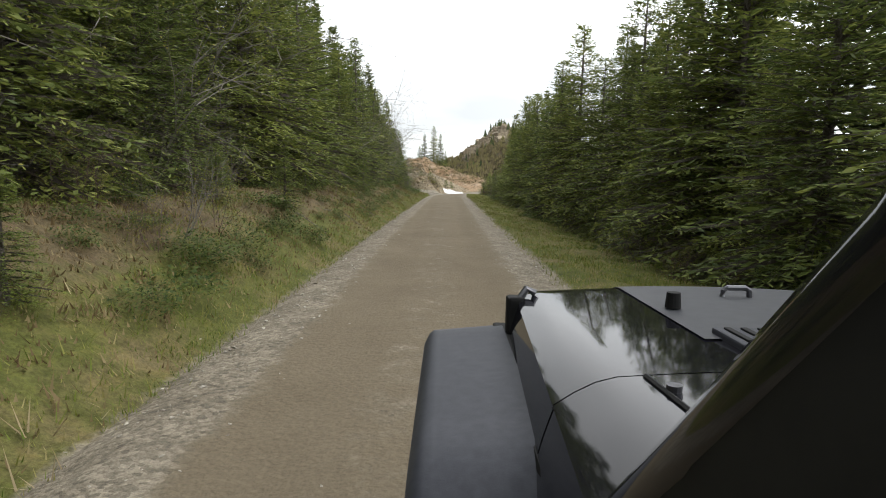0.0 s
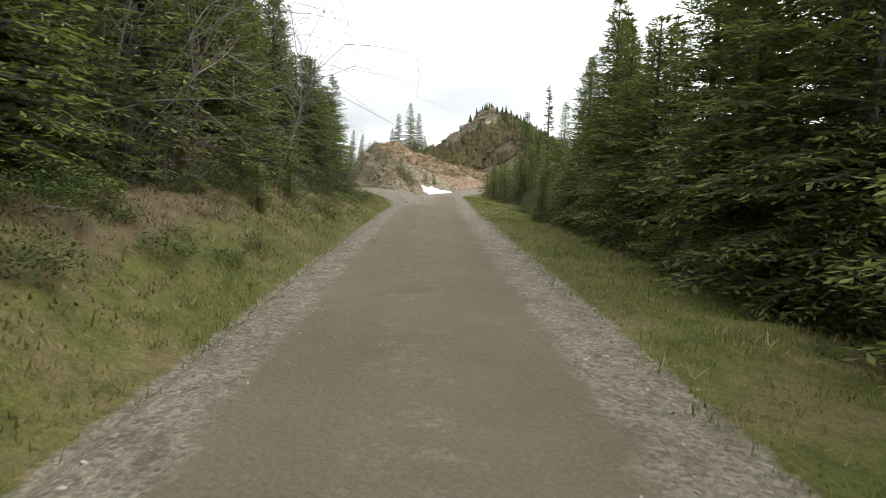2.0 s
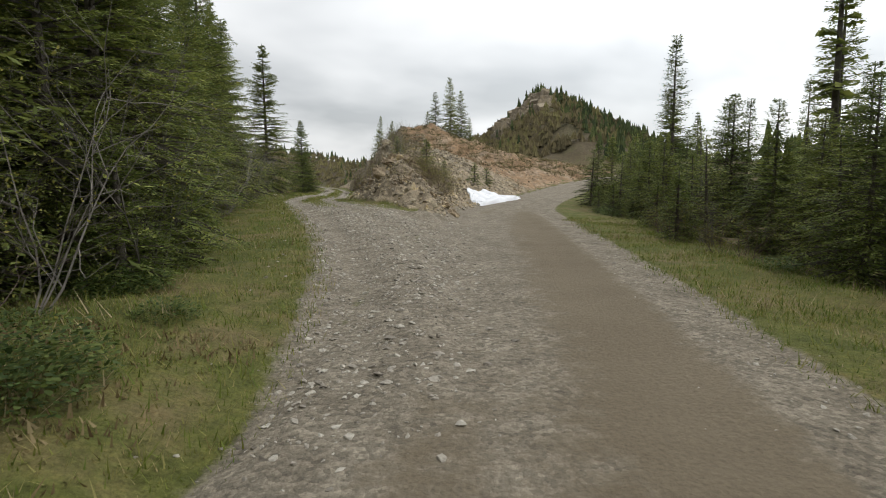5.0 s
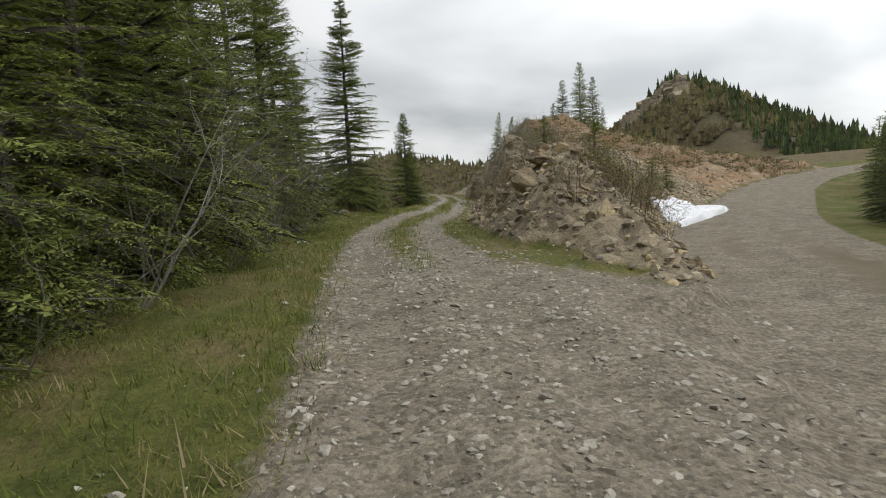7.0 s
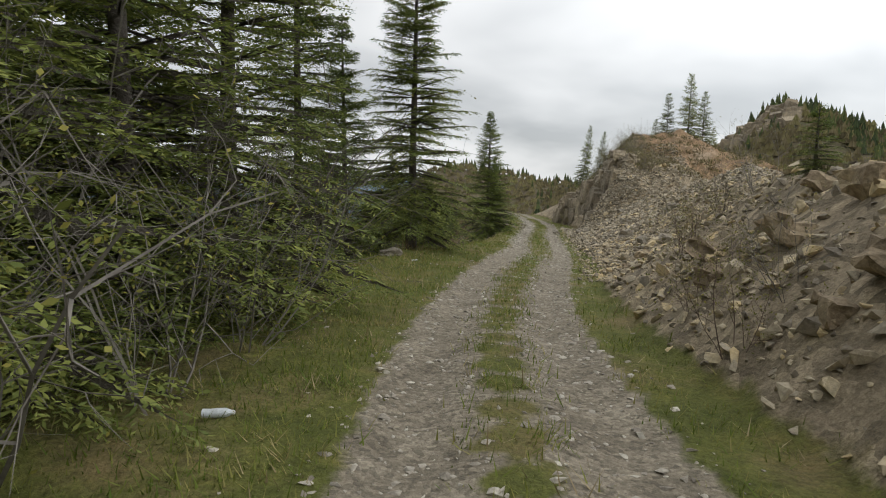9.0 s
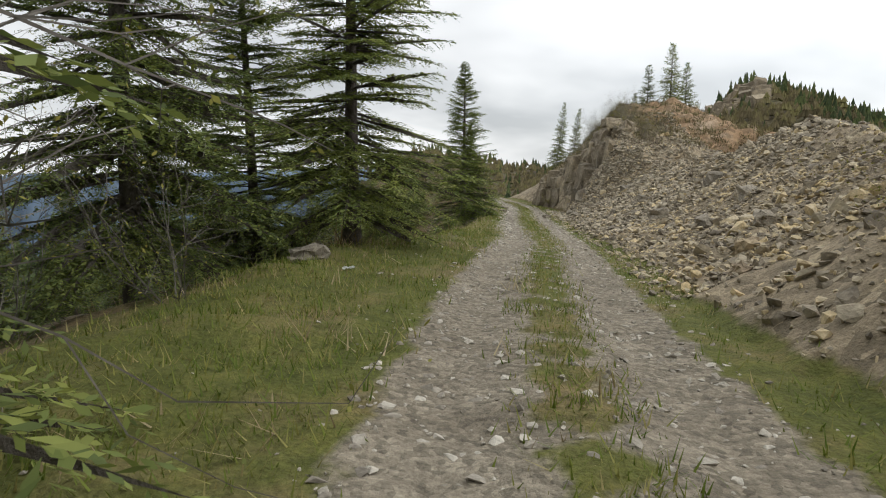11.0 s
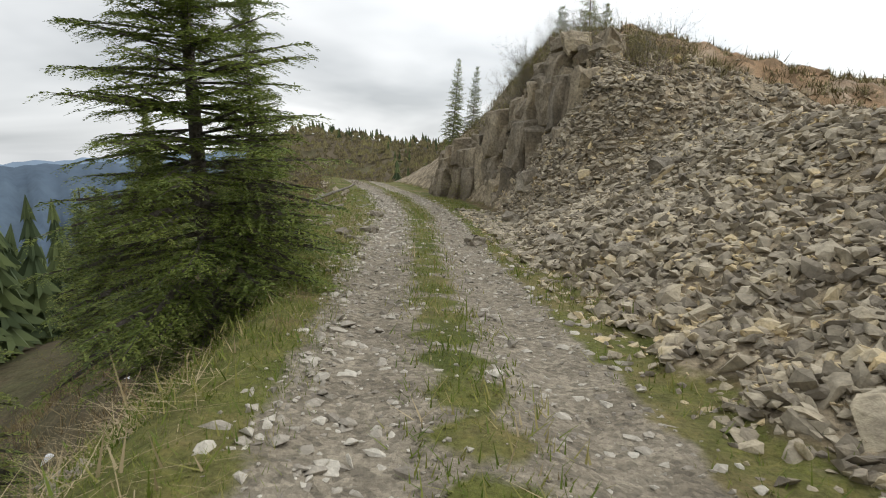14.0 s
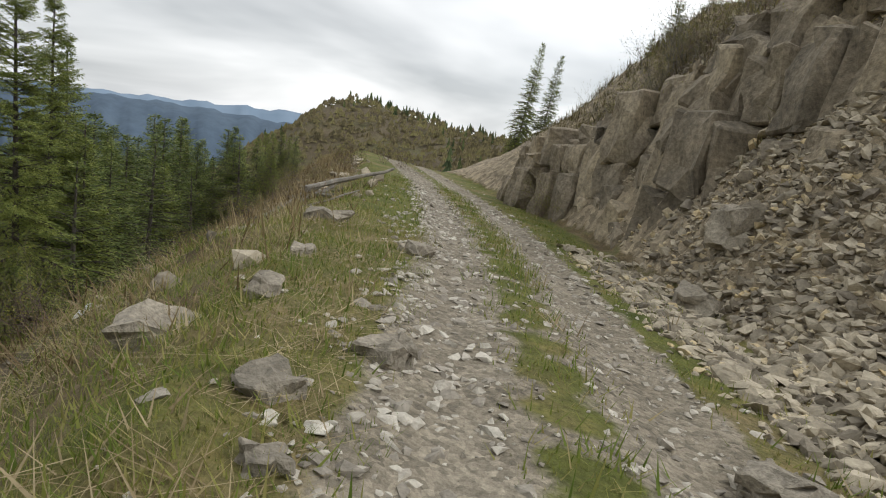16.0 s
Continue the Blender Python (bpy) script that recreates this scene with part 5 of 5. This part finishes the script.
PLANTS = [leafy_mesh(81 + k, h, r, n) for k, (h, r, n) in enumerate(((0.35, 0.4, 900), (0.55, 0.5, 1300), (0.25, 0.5, 800)))]


def low_plant(x, y, s, label, group):
    ob = tagged(new("low_bush", PLANTS[rk.randrange(3)]), label, "plant", group)
    ob.matrix_world = Matrix.LocRotScale((x, y, float(high(x, y)[0]) - 0.03), Euler((0, 0, rk.uniform(0, 6.28))), (s, s, s * rk.uniform(0.7, 1.1)))


for k in range(170):
    low_plant(-rk.uniform(2.6, 5.2), rk.uniform(1, 68), rk.uniform(0.5, 1.2), "low leafy green bush on the grassy bank", "bushes on the bank")
for k in range(34):
    low_plant(rk.uniform(4.2, 6.0), rk.uniform(6, 85), rk.uniform(0.5, 1.1), "low green bush at the foot of the roadside trees", "bushes below the road")
for k in range(26):
    py2 = rk.uniform(68, 87)
    i = int(np.abs(TRACK_D[:, 1] - py2).argmin())
    conifer("small", float(TRACK_D[i, 0]) - rk.uniform(3.3, 4.3), py2 - 0.8, rk.uniform(0.8, 1.9), rk.uniform(0, 6), "low young fir at the foot of the trackside trees", "young firs beside the track", 1.3)
YF = "small young fir growing on the road bank"
for k in range(18):
    conifer("small", -rk.uniform(3.2, 4.8), rk.uniform(2, 66), rk.uniform(0.6, 1.5), rk.uniform(0, 6), YF, "young firs on the bank", 1.2)
for k in range(14):
    conifer("small", rk.uniform(4.8, 5.8), rk.uniform(6, 90), rk.uniform(0.8, 1.8), rk.uniform(0, 6), "small young fir beside the road", "young firs below the road", 1.2)
for fx, fy, fh in ((-2.2, 90.5, 1.7), (0.2, 99, 1.4), (1.0, 101, 1.2), (-3.6, 90.2, 0.9), (-1.6, 96, 1.0)):
    conifer("small", fx, fy, fh, fx * 3, "small bright green fir on the stony knoll", "firs on the knoll", 1.3)
KS = "tangle of bare reddish brown shrub on the knoll"
for k in range(24):
    shrub(rk.choice(["red", "budding", "red"]), rk.uniform(-2.6, -0.9), rk.uniform(83, 90.5), rk.uniform(0.55, 0.95), KS, "shrubs on the knoll")
for k in range(22):
    shrub(rk.choice(["red", "budding", "willow"]), rk.uniform(-5.2, -1.5), rk.uniform(86, 94), rk.uniform(0.4, 0.75), KS, "shrubs on the knoll")
CS = "budding bare shrub along the top of the rock face"
for k in range(44):
    t = rk.random()
    shrub(rk.choice(["budding", "willow", "budding"]), float(np.interp(t, [0, 1], [-7.4, -12.6])) + rk.uniform(0, 2.0), float(np.interp(t, [0, 1], [119, 130.5])) + rk.uniform(-0.5, 1.0), rk.uniform(0.5, 0.95), CS, "shrubs over the rock face")
for k in range(40):
    t = rk.random()
    shrub(rk.choice(["budding", "red", "willow"]), float(np.interp(t, [0, 1], [-8.0, -12.4])) + rk.uniform(0.3, 3.0), float(np.interp(t, [0, 1], [121, 131])) + rk.uniform(-0.5, 1.2), rk.uniform(0.6, 1.1), CS, "shrubs over the rock face")
for k in range(18):
    t = rk.random()
    shrub(rk.choice(["budding", "red"]), float(np.interp(t, [0, 1], [-11.6, -14.2])) + rk.uniform(-0.3, 0.8), float(np.interp(t, [0, 1], [124.5, 132])), rk.uniform(0.4, 0.8), "brown bare shrub growing over low rock ledges", "shrubs over the rock face")
for k in range(34):
    shrub(rk.choice(["willow", "alder", "red"]), rk.uniform(-18.5, -13.6), rk.uniform(96, 102.5), rk.uniform(0.5, 0.9), "bare grey shrub on the slope below the track", "shrubs below the track")
for k in range(34):
    shrub(rk.choice(["red", "budding", "red"]), rk.uniform(-24, -17.8), rk.uniform(112, 135), rk.uniform(0.6, 1.1), "bare reddish shrub on the slope below the track", "shrubs below the track")


# ---- far ranges ----
def range_of(name, radius, a0, a1, tops, depth, mat, label, seed):
    """A far mountain ridge with spurs, from bearing a0 to a1 (degrees, east of north)."""
    n, m = 160, 12
    a = np.linspace(a0, a1, n)
    ref = np.linspace(a0, a1, len(tops))
    crest = radius * np.tan(np.radians(np.interp(a, ref, tops)))
    crest = crest + radius * 0.0018 * (np.sin(a * 1.7 + seed) + 0.6 * np.sin(a * 4.1 + seed * 2) + 0.35 * np.sin(a * 9.7) + 0.2 * np.sin(a * 21 + seed))
    V = []
    for k in range(m):
        t = k / (m - 1)
        r = radius - depth * t * (1 + 0.15 * np.sin(a * 2.3 + 5 * t))
        z = crest - (crest + 560) * t ** 1.25 - radius * 0.006 * t * (1 - t) * np.sin(a * 3.3 + seed + 2 * t) * 4
        V.append(np.stack([-12 + r * np.sin(np.radians(a)), 110 + r * np.cos(np.radians(a)), z], 1))
    V = np.concatenate(V)
    F = [(k * n + j, k * n + j + 1, (k + 1) * n + j + 1, (k + 1) * n + j) for k in range(m - 1) for j in range(n - 1)]
    tagged(new(name, mesh_of(name, V, F, mat, True)), label, "mountains", kind="structure")


# no haze in the air here; both ridges carry it in their colour
range_of("mountain_range", 2700, -95, 10, (-1.2, -1.1, -0.9, -0.7, -0.7, -1.3, -1.6, -2), 1200, HAZE_BLUE, "wooded mountain ridge across the valley, haze painted in as dark blue", 1.0)
range_of("distant_range", 4300, -95, 10, (-0.7, -0.7, -0.7, -0.6, -0.3, 0.2, 0.2, 0), 1000, HAZE_BLUER, "mountain ridge on the horizon, thicker haze painted in as pale blue", 2.2)

for kind, fx, fy, fs in (("alder", -10.7, 87.2, 1.1), ("alder", -11.2, 88.3, 1.0), ("alder", -8.15, 81.3, 1.0), ("alder", -8.55, 82.5, 1.05), ("willow", -7.75, 80.1, 1.1), ("alder", -8.9, 84.0, 0.95), ("willow", -9.3, 85.4, 1.2), ("tall", -9.9, 83.6, 0.9)):
    shrub(kind, fx, fy, fs, "leafless grey alder with hanging yellow catkins", "shrubs beside the track")


# ---- the parked off-road car at the start of the way ----
PAINT = material("black_gloss_paint", [(0.3, (0.006, 0.006, 0.008)), (0.7, (0.010, 0.010, 0.013))], scale=2, rough=0.05, spec=0.38)
MATT = material("matt_black_film", [(0.3, (0.030, 0.032, 0.036)), (0.7, (0.042, 0.044, 0.050))], scale=20, rough=0.55)
PLASTIC = material("grey_black_plastic", [(0.3, (0.030, 0.032, 0.040)), (0.7, (0.046, 0.048, 0.058))], scale=30, rough=0.62, bump=0.1, bump_scale=300)
RUBBER = material("black_rubber", [(0.3, (0.006, 0.006, 0.006)), (0.7, (0.011, 0.011, 0.010))], scale=15, rough=0.7, spec=0.2)
STEEL = material("dark_steel", [(0.3, (0.10, 0.10, 0.11)), (0.7, (0.16, 0.16, 0.17))], scale=9, rough=0.35, metallic=0.9)
LENS = material("lamp_lens", [(0.3, (0.55, 0.55, 0.55)), (0.7, (0.7, 0.7, 0.7))], scale=6, rough=0.1, coat=1.0)
RED = material("red_lamp_lens", [(0.3, (0.25, 0.01, 0.01)), (0.7, (0.35, 0.02, 0.02))], scale=6, rough=0.15, coat=1.0)
TINT = bpy.data.materials.new("tinted_glass")
TINT.use_nodes = True
TINT.node_tree.nodes["Principled BSDF"].inputs["Base Color"].default_value = (0.03, 0.035, 0.035, 1)
TINT.node_tree.nodes["Principled BSDF"].inputs["Roughness"].default_value = 0.02
TINT.node_tree.nodes["Principled BSDF"].inputs["Transmission Weight"].default_value = 0.6

CX, CG = 1.20, 0.06
car = tagged(new("off_road_car"), "black boxy off-road car with wide matt fender flares", "car")
car.location = (CX, 0.6, CG)


def car_part(name, bm, mat, label="", parent=None, smooth=False):
    """A part whose mesh is given in world metres; it hangs under the car."""
    holder = parent or car
    at = car.location if holder is car else car.location + holder.location
    for v in bm.verts:
        v.co -= at
    return part(name, bm, mat, holder, label, smooth)


def box(x0, x1, y0, y1, z0, z1, bevel=0.02, seg=2, warp=None):
    bm = bmesh.new()
    bmesh.ops.create_cube(bm, size=1.0)
    for v in bm.verts:
        v.co = Vector(((x0 + x1) / 2 + v.co.x * (x1 - x0), (y0 + y1) / 2 + v.co.y * (y1 - y0), (z0 + z1) / 2 + v.co.z * (z1 - z0)))
        if warp:
            v.co = Vector(warp(v.co))
    if bevel:
        bmesh.ops.bevel(bm, geom=bm.edges[:], offset=bevel, segments=seg, affect="EDGES", profile=0.6)
    return bm


def sheet(fn, nu, nv, thick=0.012):
    """A panel with thickness from a surface fn(u, v)."""
    bm = bmesh.new()
    g = [[bm.verts.new(fn(i / nu, j / nv)) for j in range(nv + 1)] for i in range(nu + 1)]
    for i in range(nu):
        for j in range(nv):
            bm.faces.new((g[i][j], g[i + 1][j], g[i + 1][j + 1], g[i][j + 1]))
    bmesh.ops.recalc_face_normals(bm, faces=bm.faces)
    bmesh.ops.solidify(bm, geom=bm.faces[:], thickness=thick)
    return bm


def tube(points, r, sides=8):
    bm = bmesh.new()
    rings = []
    for i, p in enumerate(points):
        p = Vector(p)
        d = (Vector(points[min(i + 1, len(points) - 1)]) - Vector(points[max(i - 1, 0)])).normalized()
        u = d.cross(Vector((0.31, 0.22, 0.93))).normalized()
        w = d.cross(u)
        rings.append([bm.verts.new(p + (u * math.cos(6.2832 * k / sides) + w * math.sin(6.2832 * k / sides)) * r) for k in range(sides)])
    for a, b in zip(rings, rings[1:]):
        for k in range(sides):
            bm.faces.new((a[k], a[(k + 1) % sides], b[(k + 1) % sides], b[k]))
    bm.faces.new(rings[0][::-1])
    bm.faces.new(rings[-1])
    return bm


def drum(cx, cy, cz, r, h, axis="Z", seg=24, taper=1.0):
    bm = bmesh.new()
    bmesh.ops.create_cone(bm, cap_ends=True, segments=seg, radius1=r, radius2=r * taper, depth=h)
    if axis == "X":
        bmesh.ops.rotate(bm, verts=bm.verts[:], matrix=Matrix.Rotation(radians(90), 3, "Y"))
    if axis == "Y":
        bmesh.ops.rotate(bm, verts=bm.verts[:], matrix=Matrix.Rotation(radians(90), 3, "X"))
    bmesh.ops.translate(bm, verts=bm.verts[:], vec=(cx, cy, cz))
    return bm


def hood_z(x, y):
    q = abs(x - CX) / 0.72
    return 1.318 - 0.022 * (y - 1.15) - 0.035 * q * q - 0.24 * max(0.0, q - 0.86) ** 1.5 * 3.2 - 0.10 * max(0.0, (y - 2.25) / 0.25) ** 2


def hood_half(y):
    return 0.74 - 0.045 * (y - 1.15)


def skin(y0, y1, lift=0.0, a=-1.0, b=1.0):
    return lambda u, v: (CX + (a + (b - a) * v) * hood_half(y0 + (y1 - y0) * u), y0 + (y1 - y0) * u, hood_z(CX + (a + (b - a) * v) * hood_half(y0 + (y1 - y0) * u), y0 + (y1 - y0) * u) + lift)


car_part("hood", sheet(skin(1.262, 2.45), 20, 36), PAINT, "glossy black hood reflecting trees and sky", smooth=True)
car_part("cowl", sheet(skin(0.80, 1.256), 10, 36), PAINT, "glossy black panel behind the hood", smooth=True)
car_part("hood_decal", sheet(skin(1.50, 2.36, 0.004, -0.47, 0.47), 14, 14, 0.001), MATT, "matt dark grey film on the hood's middle", smooth=True)
car_part("body", box(CX - 0.70, CX + 0.70, -1.45, 2.30, 0.50, 1.20, 0.04), PAINT)
car_part("grille", box(CX - 0.66, CX + 0.66, 2.40, 2.48, 0.72, 1.20, 0.03), PAINT, "upright black grille")
for k in range(7):
    car_part("grille_slot", box(CX - 0.33 + k * 0.11 - 0.035, CX - 0.33 + k * 0.11 + 0.035, 2.478, 2.488, 0.80, 1.12, 0.0), RUBBER)
car_part("front_bumper", box(CX - 0.85, CX + 0.85, 2.48, 2.70, 0.55, 0.75, 0.03), PLASTIC, "matt black steel bumper")
car_part("rear_bumper", box(CX - 0.80, CX + 0.80, -1.62, -1.46, 0.52, 0.72, 0.03), PLASTIC)
for sx in (-1, 1):
    def side(u, v, sx=sx):
        yy = 1.262 + 1.17 * u
        e = CX + sx * hood_half(yy)
        return (e + sx * 0.035 * math.sin(1.5708 * v) - sx * 0.004, yy, hood_z(e, yy) - 0.16 * v)
    car_part("hood_side", sheet(side, 20, 8, 0.008), PAINT, smooth=True)
    car_part("cowl_corner", sheet(lambda u, v, sx=sx: side(u * 0.35 - 0.36, v, sx), 8, 8, 0.008), PAINT, smooth=True)
    # flare: a broad matt arch with a rolled outer lip
    def arch(u, v, sx=sx, yc=1.80, half=0.82):
        yy = yc + half * (2 * u - 1)
        drop = max(0.0, abs(2 * u - 1) - 0.62) / 0.38
        lip = max(0.0, v - 0.88) / 0.12
        return (CX + sx * (0.735 + 0.285 * v), yy, 1.135 - 0.34 * drop ** 1.6 - 0.03 * v - 0.05 * lip ** 2)
    car_part("fender_flare", sheet(arch, 24, 16, 0.02), PLASTIC, "wide matt grey-black fender flare", smooth=True)
    car_part("fender_flare", sheet(lambda u, v, sx=sx: arch(u, v, sx, -0.62, 0.72), 24, 16, 0.02), PLASTIC, smooth=True)
    car_part("inner_fender", box(CX + sx * 0.735 - 0.03, CX + sx * 0.735 + 0.03, 0.98, 2.36, 0.80, 1.13, 0.01), RUBBER)
    # windscreen pillar, door, mirrorless hinge
    pillar = [(CX + sx * 0.752, 0.80, 1.235), (CX + sx * 0.738, 0.58, 1.455), (CX + sx * 0.709, 0.42, 1.643), (CX + sx * 0.690, 0.22, 1.935)]
    car_part("windscreen_pillar", tube(pillar, 0.034, 12), PAINT, "thick black windscreen pillar", smooth=True)

    def blade(u, v, sx=sx, line=pillar):
        k = min(int(u * 3), 2)
        a, b = Vector(line[k]), Vector(line[k + 1])
        c = a.lerp(b, u * 3 - k)
        return (c.x + sx * 0.012, c.y - 0.30 * v, c.z - 0.02 * v)
    car_part("pillar_panel", sheet(blade, 12, 8, 0.015), RUBBER, "dull black panel beside the windscreen", smooth=True)
    car_part("cowl_side", box(CX + sx * 0.715 - 0.018, CX + sx * 0.715 + 0.018, 0.45, 1.05, 0.62, 1.24, 0.012), RUBBER)
    door = car_part("door", box(CX + sx * 0.725 - 0.03, CX + sx * 0.725 + 0.03, -0.62, 0.44, 0.55, 1.26, 0.025), PAINT, "black door")
    car_part("door_handle", box(CX + sx * 0.77 - 0.02, CX + sx * 0.77 + 0.02, -0.52, -0.36, 1.08, 1.13, 0.01), PLASTIC, parent=door)
    car_part("door_window", box(CX + sx * 0.70 - 0.006, CX + sx * 0.70 + 0.006, -0.60, 0.40, 1.27, 1.82, 0.0, warp=lambda c: (c.x, c.y - (0.36 * (c.z - 1.27) if c.y > 0 else 0), c.z)), TINT, "dark tinted side window")
    car_part("rear_window", box(CX + sx * 0.70 - 0.006, CX + sx * 0.70 + 0.006, -1.40, -0.70, 1.30, 1.80, 0.0), TINT)
    for hz in (0.70, 0.98):
        car_part("hinge", box(CX + sx * 0.75 - 0.025, CX + sx * 0.75 + 0.025, 0.40, 0.56, hz - 0.03, hz + 0.03, 0.008), PAINT)
    car_part("bolt", drum(CX + sx * 0.742, 0.66, 1.20, 0.022, 0.016, "X", 12), STEEL)
    # hood latch: hook, strap and cup, down the side of the hood at the front
    latch = car_part("hood_latch", box(CX + sx * 0.70 - 0.03, CX + sx * 0.70 + 0.03, 2.18, 2.25, 1.10, 1.26, 0.012), RUBBER, "black rubber hood latch")
    car_part("hook", tube([(CX + sx * 0.69, 2.21, 1.24), (CX + sx * 0.66, 2.22, 1.285), (CX + sx * 0.63, 2.22, 1.27)], 0.014), STEEL, parent=latch)
    car_part("cup", drum(CX + sx * 0.715, 2.215, 1.10, 0.035, 0.05, "X", 14), RUBBER, parent=latch)
    car_part("headlight", drum(CX + sx * 0.50, 2.49, 0.98, 0.095, 0.03, "Y"), LENS, "round headlight")
    car_part("tail_light", box(CX + sx * 0.66 - 0.05, CX + sx * 0.66 + 0.05, -1.50, -1.45, 0.85, 1.05, 0.01), RED, "red tail light")
    car_part("hood_stop", drum(CX + sx * 0.28, 1.86, hood_z(CX + 0.28, 1.86) + 0.03, 0.023, 0.045, "Z", 16, 0.85), RUBBER, "black rubber stop on the hood")
    car_part("cowl_bolt", drum(CX + sx * 0.54, 1.16, hood_z(CX + 0.54, 1.16) + 0.006, 0.014, 0.014, "Z", 12), STEEL)
    car_part("panel_seam", tube([(CX + sx * 0.56, 1.25, hood_z(CX + 0.56, 1.25) + 0.001), (CX + sx * 0.55, 1.05, hood_z(CX + 0.55, 1.05) + 0.001), (CX + sx * 0.545, 0.84, hood_z(CX + 0.545, 0.84) + 0.001)], 0.006, 6), RUBBER)
    for wy in (1.80, -0.62):
        wheel = new("wheel")
        wheel.parent = car
        wheel.location = (sx * 0.80, wy - car.location.y, 0.40)
        tyre = bmesh.new()
        prof = [(-0.13, 0.25), (-0.14, 0.33), (-0.12, 0.385), (-0.05, 0.40), (0.05, 0.40), (0.12, 0.385), (0.14, 0.33), (0.13, 0.25)]
        rings = []
        for k in range(36):
            a = 6.28319 * k / 36
            rings.append([tyre.verts.new((px, (pr + (0.012 if k % 2 and pr > 0.38 else 0)) * math.cos(a), (pr + (0.012 if k % 2 and pr > 0.38 else 0)) * math.sin(a))) for px, pr in prof])
        for k in range(36):
            a, b = rings[k], rings[(k + 1) % 36]
            for j in range(len(prof)):
                tyre.faces.new((a[j], a[(j + 1) % len(prof)], b[(j + 1) % len(prof)], b[j]))
        part("tyre", tyre, RUBBER, wheel, "knobbly black off-road tyre")
        part("rim", drum(0, 0, 0, 0.26, 0.20, "X", 28), STEEL, wheel, "dark steel rim")
car_part("footman_loop", tube([(CX - 0.045, 2.06, hood_z(CX, 2.06)), (CX - 0.042, 2.06, hood_z(CX, 2.06) + 0.026), (CX - 0.03, 2.06, hood_z(CX, 2.06) + 0.034), (CX + 0.03, 2.06, hood_z(CX, 2.06) + 0.034), (CX + 0.042, 2.06, hood_z(CX, 2.06) + 0.026), (CX + 0.045, 2.06, hood_z(CX, 2.06))], 0.009), STEEL, "small metal loop on the hood")
vent = car_part("hood_vent", box(CX - 0.30, CX - 0.12, 1.40, 1.56, hood_z(CX - 0.2, 1.5) - 0.01, hood_z(CX - 0.2, 1.5) + 0.014, 0.006), PLASTIC, "black plastic washer and vent plate")
for k in range(4):
    car_part("vent_slat", box(CX - 0.28 + k * 0.04, CX - 0.264 + k * 0.04, 1.42, 1.54, hood_z(CX - 0.2, 1.5) + 0.012, hood_z(CX - 0.2, 1.5) + 0.019, 0.002), RUBBER, parent=vent)
car_part("wiper", tube([(CX - 0.22, 1.38, 1.325), (CX + 0.10, 1.14, 1.335), (CX + 0.45, 0.96, 1.34)], 0.010), RUBBER, "black wiper arm")
car_part("seam", tube([(CX + hood_half(1.256) * v, 1.256, hood_z(CX + hood_half(1.256) * v, 1.256) - 0.006) for v in np.linspace(-1, 1, 25)], 0.005, 6), RUBBER)
car_part("windscreen_frame", box(CX - 0.70, CX + 0.70, 0.74, 0.80, 1.20, 1.33, 0.02), MATT)
car_part("windscreen", box(CX - 0.66, CX + 0.66, 0.20, 0.212, 1.30, 1.92, 0.0, warp=lambda c: (c.x, c.y + 0.62 * (1.92 - c.z) / 0.62, c.z)), TINT, "tinted windscreen")
car_part("roof", box(CX - 0.70, CX + 0.70, -1.48, 0.24, 1.86, 1.95, 0.035), MATT, "black hard roof")
car_part("roof_side", box(CX - 0.69, CX + 0.69, -1.46, -1.40, 1.18, 1.88, 0.02), PAINT)
car_part("spare_wheel", drum(CX, -1.62, 1.05, 0.39, 0.24, "Y", 32), RUBBER, "spare wheel on the tailgate")
